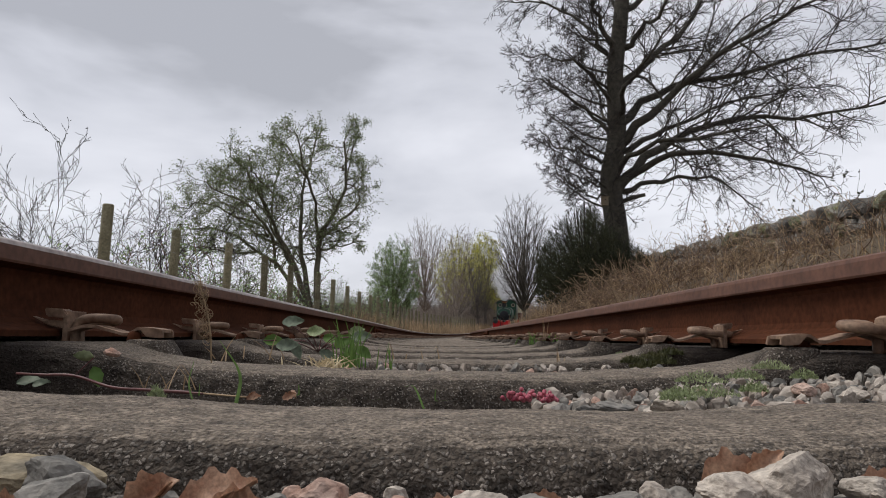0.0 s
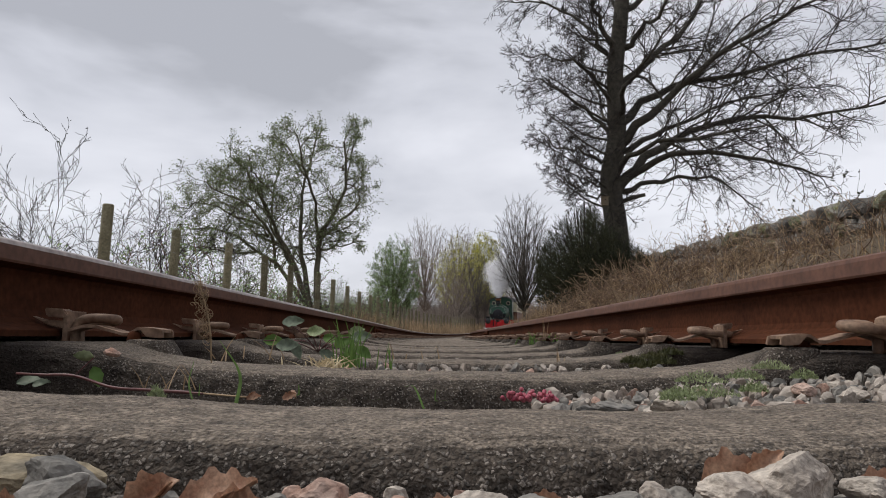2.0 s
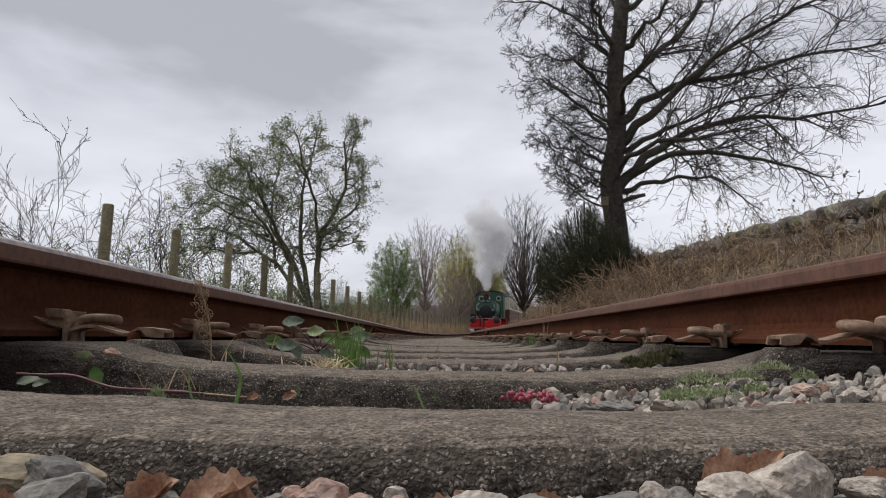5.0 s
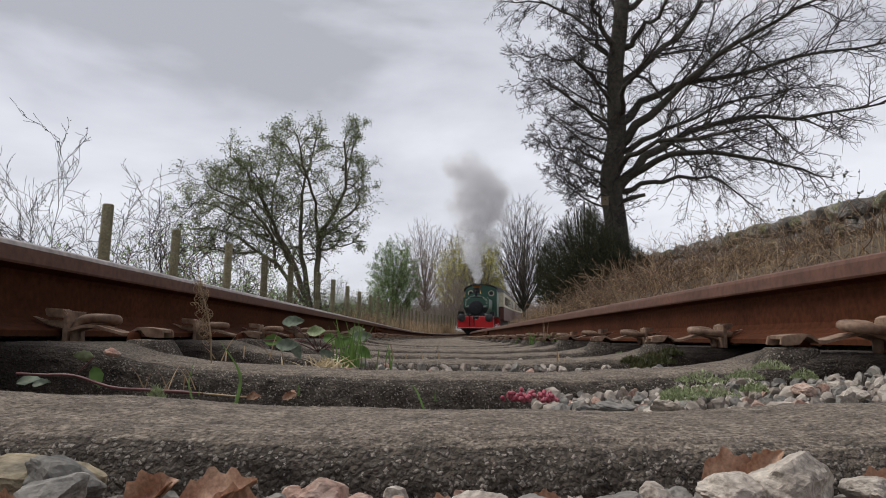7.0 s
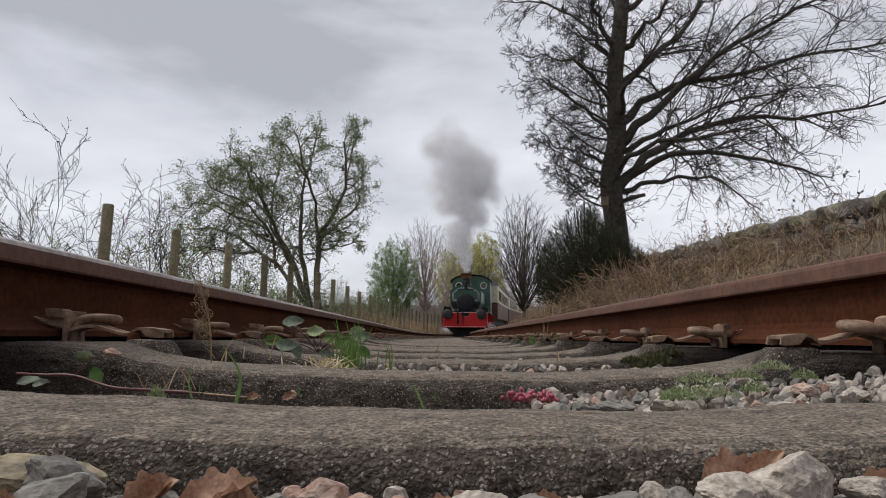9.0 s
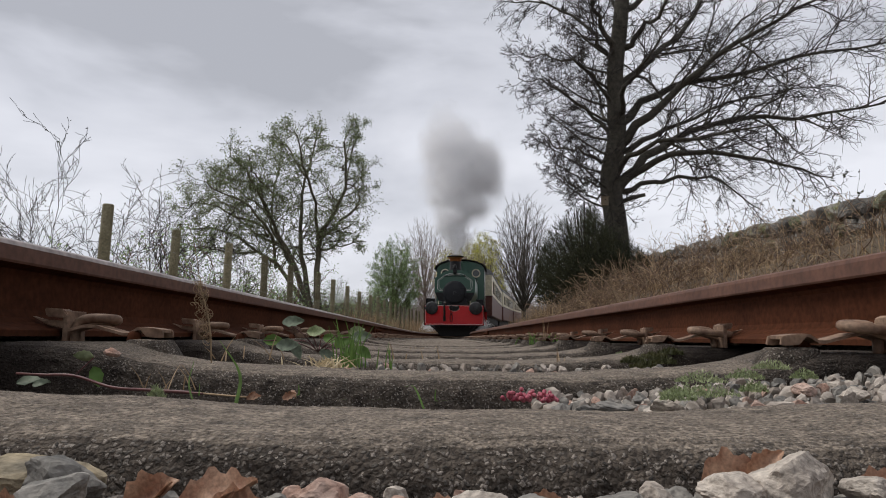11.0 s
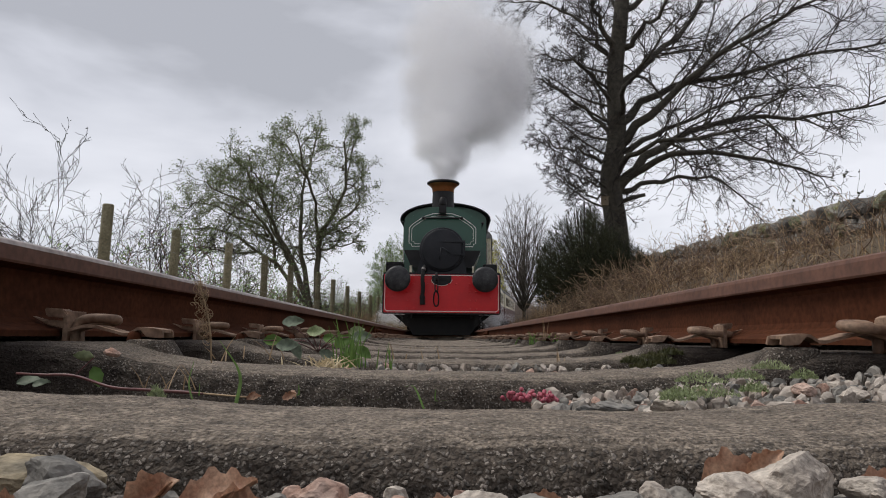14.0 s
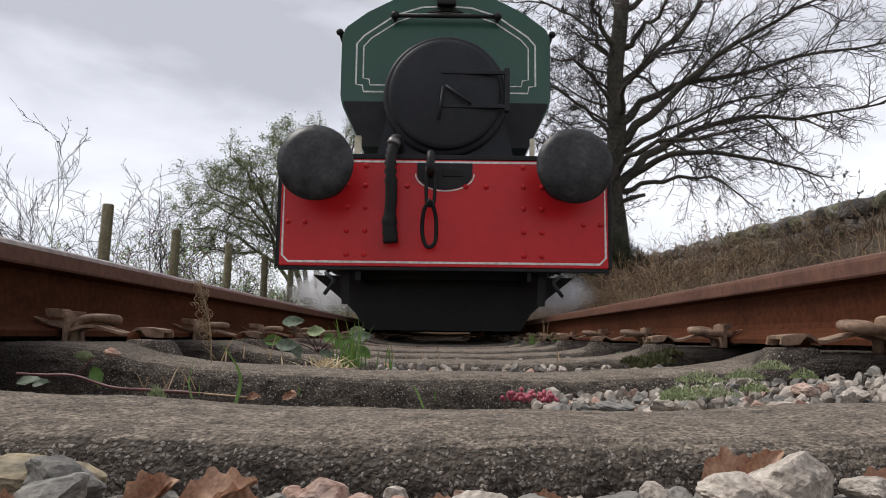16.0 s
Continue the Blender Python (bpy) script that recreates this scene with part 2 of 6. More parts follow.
M = {
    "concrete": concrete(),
    "rust": mat("rusted_rail_steel", (0.050, 0.0175, 0.0085), (0.084, 0.029, 0.0135), 3.5, 0.88, 0.25, fine=22, depth=0.0012, spec=0.08),
    "headside": mat("weathered_rail_head", (0.105, 0.047, 0.030), (0.15, 0.070, 0.045), 4, 0.6, 0.2, fine=14, depth=0.001, spec=0.4),
    "railtop": mat("dull_running_surface", (0.34, 0.28, 0.255), (0.50, 0.44, 0.41), 5, 0.38, 0.15, metal=0.55, fine=9, depth=0.001),
    "clip": mat("rusty_spring_steel", (0.115, 0.062, 0.038), (0.30, 0.20, 0.135), 25, 0.7, 0.5, fine=5, depth=0.0015, vary=0.2),
    "stone": mat("ballast_stone", (0.24, 0.20, 0.165), (0.42, 0.37, 0.32), 22, 0.9, 0.7, fine=5, depth=0.004, island=0.45),
    "pale": mat("pale_granite", (0.33, 0.28, 0.235), (0.53, 0.465, 0.395), 55, 0.9, 0.7, fine=5, depth=0.003, vary=0.2),
    "pink": mat("pink_granite", (0.34, 0.19, 0.135), (0.46, 0.34, 0.28), 55, 0.9, 0.7, fine=5, depth=0.003, vary=0.2),
    "greystone": mat("grey_whinstone", (0.13, 0.125, 0.115), (0.30, 0.275, 0.24), 40, 0.9, 0.7, fine=5, depth=0.003, vary=0.25),
    "sandstone": mat("lichened_sandstone", (0.17, 0.15, 0.115), (0.40, 0.32, 0.20), 34, 0.95, 0.8, fine=6, depth=0.003),
    "soil": mat("gritty_soil", (0.07, 0.055, 0.042), (0.14, 0.12, 0.10), 4, 0.95, 1.0, fine=14, depth=0.012, speck=(0.25, 0.23, 0.21), speck_scale=40, speck_at=0.25),
    "turf": mat("winter_turf", (0.13, 0.088, 0.055), (0.085, 0.062, 0.036), 1.6, 0.95, 1.0, fine=18, depth=0.05),
    "post": mat("weathered_softwood_post", (0.15, 0.13, 0.075), (0.23, 0.205, 0.13), 6, 0.9, 0.6, fine=8, depth=0.004, vary=0.25),
    "wire": mat("galvanised_wire", (0.3, 0.3, 0.3), (0.2, 0.18, 0.16), 9, 0.5, 0.1, metal=0.7),
    "bark": mat("grey_brown_bark", (0.045, 0.040, 0.032), (0.092, 0.082, 0.062), 7, 0.9, 1.0, fine=7, depth=0.03),
    "twig": mat("dark_twigs", (0.030, 0.026, 0.024), (0.062, 0.052, 0.047), 3, 0.9, 0.2),
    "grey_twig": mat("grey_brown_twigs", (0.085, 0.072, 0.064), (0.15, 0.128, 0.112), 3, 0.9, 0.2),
    # lightened for the distance: the haze is put into the twig colour
    "hazy_twig": mat("hazy_brown_twigs", (0.22, 0.18, 0.15), (0.32, 0.27, 0.23), 3, 0.9, 0.2),
    "haw_bark": mat("hawthorn_bark", (0.070, 0.062, 0.042), (0.135, 0.12, 0.082), 6, 0.9, 0.8, fine=6, depth=0.02),
    "haw_leaf": leafy("young_hawthorn_leaves", (0.155, 0.195, 0.085), (0.23, 0.27, 0.135)),
    "green_leaf": leafy("fresh_green_leaves", (0.19, 0.28, 0.11), (0.27, 0.37, 0.16)),
    "yellow_leaf": leafy("yellow_green_catkins", (0.42, 0.41, 0.06), (0.54, 0.51, 0.11)),
    "gorse": leafy("dark_broom_shoots", (0.030, 0.036, 0.017), (0.062, 0.062, 0.030), through_light=0.15),
    "bramble": leafy("bramble_leaves", (0.14, 0.17, 0.11), (0.20, 0.24, 0.17), 20, 0.3, 0.25),
    "blade": leafy("green_grass", (0.10, 0.19, 0.04), (0.15, 0.24, 0.06), 8, 0.35, 0.3),
    "straw": leafy("dry_grass", (0.28, 0.185, 0.105), (0.45, 0.33, 0.20), 3, 0.25, 0.4),
    "bright_straw": leafy("bleached_straw", (0.52, 0.41, 0.24), (0.66, 0.55, 0.36), 30, 0.25, 0.3),
    "brown_stalk": leafy("dead_bramble_stalks", (0.10, 0.058, 0.036), (0.20, 0.125, 0.08), 3, 0.1, 0.45),
    "leaf_litter": leafy("dead_oak_leaf", (0.27, 0.125, 0.072), (0.54, 0.35, 0.235), 90, 0.2, 0.25),
    "moss": leafy("pale_green_moss", (0.20, 0.25, 0.11), (0.36, 0.40, 0.22), 30, 0.15, 0.35),
    "dark_moss": leafy("dark_moss", (0.05, 0.055, 0.018), (0.09, 0.085, 0.03), 30, 0.1, 0.3),
    "red_stem": mat("red_bramble_stem", (0.085, 0.026, 0.027), (0.14, 0.055, 0.05), 30, 0.5, 0.1),
    "berry": mat("crimson_stonecrop", (0.36, 0.05, 0.085), (0.50, 0.16, 0.19), 90, 0.5, 0.3),
    "wallstone": mat("lichened_wall_stone", (0.11, 0.10, 0.09), (0.24, 0.225, 0.20), 5, 0.95, 1.0, fine=7, depth=0.02, vary=0.35),
    "wallmoss": mat("mossy_wall_stone", (0.13, 0.14, 0.055), (0.24, 0.225, 0.20), 3, 0.95, 1.0, fine=7, depth=0.02, vary=0.3),
    "green": mat("loco_green_paint", (0.016, 0.072, 0.045), (0.020, 0.084, 0.053), 2, 0.30, 0.02, grain=0.03, fine=12, depth=0.001, spec=0.5),
    "red": mat("buffer_beam_red_paint", (0.60, 0.016, 0.020), (0.52, 0.014, 0.018), 2.5, 0.33, 0.03, grain=0.04, spec=0.3, fine=9, depth=0.001),
    "black": mat("sooty_black_paint", (0.007, 0.007, 0.008), (0.016, 0.015, 0.015), 5, 0.5, 0.1, grain=0.12, spec=0.25, fine=6, depth=0.002),
    "buffer": mat("greasy_worn_buffer_steel", (0.006, 0.006, 0.007), (0.040, 0.039, 0.040), 7, 0.42, 0.25, grain=0.4, spec=0.35, fine=5, depth=0.003, speck=(0.12, 0.115, 0.11), speck_scale=30, speck_at=0.10, share=0.15),
    "smokebox": mat("matt_smokebox_black", (0.015, 0.016, 0.019), (0.024, 0.025, 0.029), 4, 0.5, 0.05, grain=0.08, spec=0.22, fine=8, depth=0.001),
    "frame": mat("oily_underframe", (0.004, 0.004, 0.004), (0.009, 0.008, 0.007), 5, 0.7, 0.2, fine=6),
    "white": mat("white_lining", (0.75, 0.75, 0.70), (0.65, 0.65, 0.6), 5, 0.4, 0.02),
    "copper": mat("copper_chimney_cap", (0.45, 0.20, 0.09), (0.35, 0.15, 0.06), 9, 0.3, 0.1, metal=0.9),
    "brass": mat("polished_brass", (0.62, 0.45, 0.18), (0.5, 0.36, 0.14), 9, 0.25, 0.05, metal=0.95),
    "cream": mat("cream_coach_paint", (0.62, 0.57, 0.42), (0.55, 0.50, 0.36), 2, 0.4, 0.05),
    "maroon": mat("maroon_coach_paint", (0.085, 0.028, 0.022), (0.11, 0.04, 0.03), 2, 0.45, 0.05),
    "roofgrey": mat("grey_coach_roof", (0.16, 0.16, 0.16), (0.22, 0.22, 0.215), 2, 0.7, 0.1),
    "steel": mat("worn_steel", (0.28, 0.27, 0.26), (0.16, 0.14, 0.13), 12, 0.4, 0.2, metal=0.8),
    # pale grey colour carries the haze over the far hill
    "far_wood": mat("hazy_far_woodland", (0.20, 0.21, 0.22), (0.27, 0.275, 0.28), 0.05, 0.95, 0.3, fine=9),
    "bird_box": mat("old_box_wood", (0.17, 0.13, 0.09), (0.24, 0.19, 0.13), 12, 0.9, 0.4),
}


def glass():
    m = bpy.data.materials.new("window_glass")
    m.use_nodes = True
    b = m.node_tree.nodes["Principled BSDF"]
    b.inputs["Base Color"].default_value = (0.03, 0.035, 0.035, 1)
    b.inputs["Roughness"].default_value = 0.06
    return m


def vapour():
    """White droplets: scatter light on both sides."""
    m = bpy.data.materials.new("steam_droplets")
    m.use_nodes = True
    nt = m.node_tree
    nt.nodes.clear()
    N, L = nt.nodes.new, nt.links.new
    out, d, t, mx = N("ShaderNodeOutputMaterial"), N("ShaderNodeBsdfDiffuse"), N("ShaderNodeBsdfTranslucent"), N("ShaderNodeMixShader")
    for s in (d, t):
        s.inputs["Color"].default_value = (0.97, 0.97, 0.98, 1)
    mx.inputs[0].default_value = 0.35
    L(d.outputs[0], mx.inputs[1])
    L(t.outputs[0], mx.inputs[2])
    L(mx.outputs[0], out.inputs[0])
    return m


M["glass"], M["steam"] = glass(), vapour()


# ---- mesh helpers ----
def mesh_of(name, verts, faces, material, smooth=False):
    me = bpy.data.meshes.new(name)
    me.from_pydata([tuple(v) for v in verts], [], faces)
    if material:
        me.materials.append(material)
    if smooth:
        me.shade_smooth()
    me.update()
    return me


def part(name, bm, material, parent, label=""):
    """Links a bmesh, or a finished mesh, as one mesh object under a thing or a part."""
    if isinstance(bm, bpy.types.Mesh):
        me = bm
    else:
        me = bpy.data.meshes.new(name)
        bm.to_mesh(me)
        bm.free()
        me.materials.append(material)
    ob = new(name, me)
    ob.parent = parent
    if label:
        tagged(ob, label)
    return ob


def thing(name, label, category, m=None, group="", kind=""):
    ob = new(name)
    ob.empty_display_size = 0.1
    ob.matrix_basis = m or Matrix()
    return tagged(ob, label, category, group, kind)


def box(x0, x1, y0, y1, z0, z1, bevel=0.0, bm=None, segments=2):
    own = bmesh.new()
    bmesh.ops.create_cube(own, size=1)
    for v in own.verts:
        v.co = ((x0 + x1) / 2 + v.co.x * (x1 - x0), (y0 + y1) / 2 + v.co.y * (y1 - y0), (z0 + z1) / 2 + v.co.z * (z1 - z0))
    if bevel:
        bmesh.ops.bevel(own, geom=own.edges[:], offset=bevel, segments=segments, affect="EDGES", profile=0.6)
    return join(bm, own)


def join(bm, own):
    if bm is None:
        return own
    me = bpy.data.meshes.new("t")
    own.to_mesh(me)
    own.free()
    bm.from_mesh(me)
    bpy.data.meshes.remove(me)
    return bm


def turned(profile, m=None, sides=40, bm=None, smooth=True):
    """A body of revolution about z from (radius, height) pairs, placed by m."""
    own = bmesh.new()
    rings = []
    for r, z in profile:
        if r < 1e-6:
            rings.append([own.verts.new((0, 0, z))])
        else:
            rings.append([own.verts.new((r * math.cos(2 * math.pi * i / sides), r * math.sin(2 * math.pi * i / sides), z)) for i in range(sides)])
    for a, b in zip(rings, rings[1:]):
        for i in range(sides):
            j = (i + 1) % sides
            if len(a) == 1 and len(b) == 1:
                continue
            if len(a) == 1:
                own.faces.new((a[0], b[i], b[j]))
            elif len(b) == 1:
                own.faces.new((a[i], a[j], b[0]))
            else:
                own.faces.new((a[i], a[j], b[j], b[i]))
    for f in own.faces:
        f.smooth = smooth
    bmesh.ops.recalc_face_normals(own, faces=own.faces[:])
    if m is not None:
        own.transform(m)
    return join(bm, own)


def slab(outline, y0, y1, bm=None, bevel=0.0):
    """A plate with an (x, z) outline between two y planes."""
    own = bmesh.new()
    f = own.faces.new([own.verts.new((x, y0, z)) for x, z in outline])
    g = bmesh.ops.extrude_face_region(own, geom=[f])
    for v in g["geom"]:
        if isinstance(v, bmesh.types.BMVert):
            v.co.y = y1
    bmesh.ops.recalc_face_normals(own, faces=own.faces[:])
    if bevel:
        bmesh.ops.bevel(own, geom=own.edges[:], offset=bevel, segments=2, affect="EDGES")
    return join(bm, own)


def tube(points, radii, sides=8, verts=None, faces=None, caps=True):
    """A tapered tube along points; adds to verts and faces."""
    verts = [] if verts is None else verts
    faces = [] if faces is None else faces
    pts = [Vector(p) for p in points]
    if not isinstance(radii, (list, tuple)):
        radii = [radii] * len(pts)
    b0 = len(verts)
    up = Vector((0.31, 0.17, 0.93))
    for k, (p, r) in enumerate(zip(pts, radii)):
        d = (pts[min(k + 1, len(pts) - 1)] - pts[max(k - 1, 0)]).normalized()
        a = d.cross(up)
        if a.length < 0.05:
            a = d.cross(Vector((1, 0, 0)))
        a.normalize()
        b = d.cross(a)
        for i in range(sides):
            w = 2 * math.pi * i / sides
            verts.append(p + a * (r * math.cos(w)) + b * (r * math.sin(w)))
    for k in range(len(pts) - 1):
        for i in range(sides):
            j = (i + 1) % sides
            q = b0 + k * sides
            faces.append((q + i, q + j, q + sides + j, q + sides + i))
    if caps:
        faces.append(tuple(b0 + i for i in reversed(range(sides))))
        faces.append(tuple(b0 + (len(pts) - 1) * sides + i for i in range(sides)))
    return verts, faces


def tube_part(name, points, radii, material, parent, label="", sides=10):
    v, f = tube(points, radii, sides)
    return part(name, mesh_of(name, v, f, material, True), None, parent, label)


def smooth_line(points, n):
    """n points on a Catmull-Rom curve through points."""
    p = [Vector(q) for q in points]
    p = [p[0] * 2 - p[1], *p, p[-1] * 2 - p[-2]]
    out = []
    for k in range(n):
        s = k / (n - 1) * (len(p) - 3) * 0.99999
        i, t = int(s), s - int(s)
        a, b, c, d = p[i:i + 4]
        out.append(0.5 * (2 * b + (c - a) * t + (2 * a - 5 * b + 4 * c - d) * t * t + (3 * b - a - 3 * c + d) * t ** 3))
    return out


# ---- ground and track ----
def bank(x, y):
    """Ground height: ballast bed, a verge with a fence, a bank rising under the stone wall."""
    t = x - centre(min(max(y, -20), 130))
    z = grade(min(max(y, 0), 130)) - (0.135 if abs(t) > 1.9 else 0.30)
    if t < -1.7:
        k = min(1.0, (-t - 1.7) / 1.6)
        z += 0.16 * k + 0.03 * math.sin(x * 1.7 + y * 0.9)
        if t < -6:
            z -= min(1.2, (-t - 6) * 0.05)
    if t > 1.7:
        k = min(1.0, (t - 1.7) / 3.6)
        z += 1.35 * k * k * (3 - 2 * k) * (1.0 if y < 30 else max(0.25, 1 - (y - 30) / 30)) + 0.05 * math.sin(x * 2.1 + y * 1.3) * k
    return z


def axis(near, far, step, ratio=1.25):
    out, s, p = [0.0], step, 0.0
    while p < far:
        if p > near:
            s *= ratio
        p += s
        out.append(p)
    return out


def ground_sheet():
    xs = axis(12, 900, 0.45)
    xs = [-x for x in reversed(xs[1:])] + xs
    ys = [-y for y in reversed(axis(4, 600, 0.8)[1:])] + axis(90, 1600, 0.8)
    v, f = [], []
    for y in ys:
        for x in xs:
            v.append((x, y, bank(x, y) + 0.015 * noise.noise(Vector((x * 1.3, y * 1.3, 0)))))
    w = len(xs)
    for j in range(len(ys) - 1):
        for i in range(w - 1):
            f.append((j * w + i, j * w + i + 1, (j + 1) * w + i + 1, (j + 1) * w + i))
    ob = new("ground", mesh_of("ground", v, f, M["turf"], True))
    tagged(ob, "rough winter turf and bare soil beside the railway", "ground", kind="structure")
    # the ballast bed lies a little over it
    v, f = [], []
    cols = [-2.3, -1.9, -1.5, -1.1, -0.817, -0.798, -0.35, 0, 0.35, 0.798, 0.817, 1.1, 1.5, 1.9, 2.3]
    rows = [-14 + 0.5 * k for k in range(270)]
    for y in rows:
        for x in cols:
            v.append((centre(y) + x, y, grade(y) + (-0.135 if abs(x) < 0.8 else 0.016 if abs(x) < 1.6 else 0.016 - (abs(x) - 1.6) * 0.2)))
    w = len(cols)
    for j in range(len(rows) - 1):
        for i in range(w - 1):
            f.append((j * w + i, j * w + i + 1, (j + 1) * w + i + 1, (j + 1) * w + i))
    ob = new("track_bed", mesh_of("track_bed", v, f, M["soil"], True))
    tagged(ob, "gritty soil and fine stone between the sleepers", "track bed", kind="structure")


ground_sheet()

GAUGE = 1.435
HALF = GAUGE / 2 + 0.035


def rail_outline():
    """Flat-bottom rail: (x, z) from the foot round to the head."""
    half = [(0.0, 0.0), (0.070, 0.0), (0.070, 0.010), (0.066, 0.0125), (0.032, 0.022), (0.013, 0.032), (0.008, 0.045), (0.008, 0.102), (0.011, 0.112), (0.034, 0.119), (0.036, 0.123), (0.0355, 0.147), (0.0335, 0.154), (0.026, 0.158), (0.010, 0.159)]
    return half[1:] + [(-x, z) for x, z in reversed(half[1:])]


def rail(side, y0, y1, label):
    o = rail_outline()
    n = max(2, int((y1 - y0) / (0.25 if y0 < 30 else 0.5)) + 1)
    v, f = [], []
    w = len(o)
    for k in range(n):
        d = y0 + (y1 - y0) * k / (n - 1)
        a = radians(-track_turn(d))
        for x, z in o:
            s = side * HALF + x
            v.append((centre(d) + s * math.cos(a), d + s * math.sin(a), grade(d) + z))
    for k in range(n - 1):
        for i in range(w):
            j = (i + 1) % w
            f.append((k * w + i, k * w + j, (k + 1) * w + j, (k + 1) * w + i))
    f.append(tuple(range(w)))
    f.append(tuple(reversed(range((n - 1) * w, n * w))))
    t = thing("rail", label, "rail", group="rails of the track")
    me = mesh_of("rail_body", v, f, M["rust"])
    me.materials.append(M["railtop"])
    me.materials.append(M["headside"])
    # the inner corner of one rail is polished, that of the other is rusty
    head = {10, 11, 12, 13, 14} if side < 0 else {12, 13, 14}
    for p in me.polygons:
        if len(p.vertices) == 4 and (p.index % w) in head:
            p.material_index = 1
        elif len(p.vertices) == 4 and (p.index % w) in (8, 9, 10, 11, 15, 16, 17, 18):
            p.material_index = 2
    part("rail_body", me, None, t)
    return t


def fishplate(side, d, owner):
    for s in (-1, 1):
        bm = box(-0.009, 0.009, -0.25, 0.25, 0.03, 0.118, 0.004)
        for k in (-0.19, -0.065, 0.065, 0.19):
            bm = turned([(0, 0), (0.017, 0), (0.017, 0.02), (0.011, 0.024), (0.011, 0.034), (0, 0.034)], Matrix.Translation((s * 0.009, k, 0.075)) @ pose(0, 0, 0, 0, 90 * s), 8, bm, False)
        bm.transform(pose(centre(d) + side * HALF + s * 0.028, d, grade(d), 0, 0, -track_turn(d)))
        part("fishplate", bm, M["rust"], owner, "rusty bolted joint plate")


for side, cuts in ((-1, (-14, 7.8, 26, 44, 62, 80, 112)), (1, (-14, 11.3, 29, 47, 65, 83, 112))):
    for a, b in zip(cuts, cuts[1:]):
        r = rail(side, a + 0.004, b - 0.004, "rusty brown flat-bottom steel rail clipped to concrete sleepers")
        if b < 30:
            fishplate(side, b, r)


def sleeper_mesh(fine):
    """A concrete sleeper with a dished middle and raised rail seats."""
    shape = ((0, -0.054), (0.2, -0.051), (0.33, -0.045), (0.42, -0.038), (0.475, -0.031), (0.535, -0.013), (0.57, -0.010), (1.30, -0.009))

    def top(x):
        a = abs(x)
        for (p, q), (r, s) in zip(shape, shape[1:]):
            if a <= r:
                return q + (s - q) * (a - p) / (r - p)
        return -0.006
    # (y, drop below the top) round the upper body
    ring = [(-0.124, -0.17), (-0.121, -0.12), (-0.118, -0.075), (-0.114, -0.042), (-0.110, -0.024), (-0.104, -0.012), (-0.095, -0.005), (-0.080, -0.001), (-0.04, 0.001), (0.0, 0.002), (0.04, 0.002), (0.082, 0.0), (0.096, -0.004), (0.105, -0.014), (0.111, -0.04), (0.116, -0.095), (0.122, -0.17)]
    n = 520 if fine else 40
    if fine:
        ring = [tuple(((1 - t / 5) * a[0] + t / 5 * b[0], (1 - t / 5) * a[1] + t / 5 * b[1])) for a, b in zip(ring, ring[1:]) for t in range(5)] + [ring[-1]]
    v, f = [], []
    w = len(ring)
    for k in range(n):
        x = -1.27 + 2.54 * k / (n - 1)
        h = top(x)
        for y, z in ring:
            p = Vector((x, y, h + z))
            side = min(1.0, max(0.0, -z / 0.02))
            dy = noise.noise(p * 9) * 0.006
            dz = noise.noise(p * 8 + Vector((5, 2, 9))) * 0.004
            if fine:
                # worn aggregate: pitted sides, a finer grain on top
                pit = noise.noise(p * 75) * 0.0026 + noise.noise(p * 170) * 0.0022
                dy -= pit * side * (1 if y < 0 else -1)
                dz += noise.noise(p * 120 + Vector((3, 1, 4))) * 0.0011 * (1 - 0.5 * side)
            v.append(p + Vector((0, dy, dz)))
    for k in range(n - 1):
        for i in range(w - 1):
            f.append((k * w + i, k * w + i + 1, (k + 1) * w + i + 1, (k + 1) * w + i))
    f.append(tuple(reversed(range(w))))
    f.append(tuple(range((n - 1) * w, n * w)))
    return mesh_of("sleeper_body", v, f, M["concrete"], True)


def small_mesh(name, bm, material):
    me = bpy.data.meshes.new(name)
    bm.to_mesh(me)
    bm.free()
    me.materials.append(material)
    return me


# Each fastening is drawn with x away from the rail's middle and z up from the underside of its foot.
def clip_mesh():
    """A thick sprung rod: rises through the bracket, reaches inwards and loops back on to the rail foot."""
    pts = smooth_line([(0.094, 0.066, -0.012), (0.095, 0.066, 0.012), (0.101, 0.066, 0.026), (0.116, 0.066, 0.031), (0.138, 0.067, 0.0315), (0.152, 0.072, 0.031), (0.157, 0.084, 0.030), (0.150, 0.097, 0.028), (0.125, 0.103, 0.025), (0.085, 0.103, 0.022), (0.062, 0.098, 0.021)], 34)
    v, f = tube(pts, [0.0086] * 33 + [0.006], 9)
    return mesh_of("spring_clip", v, f, M["clip"], True)


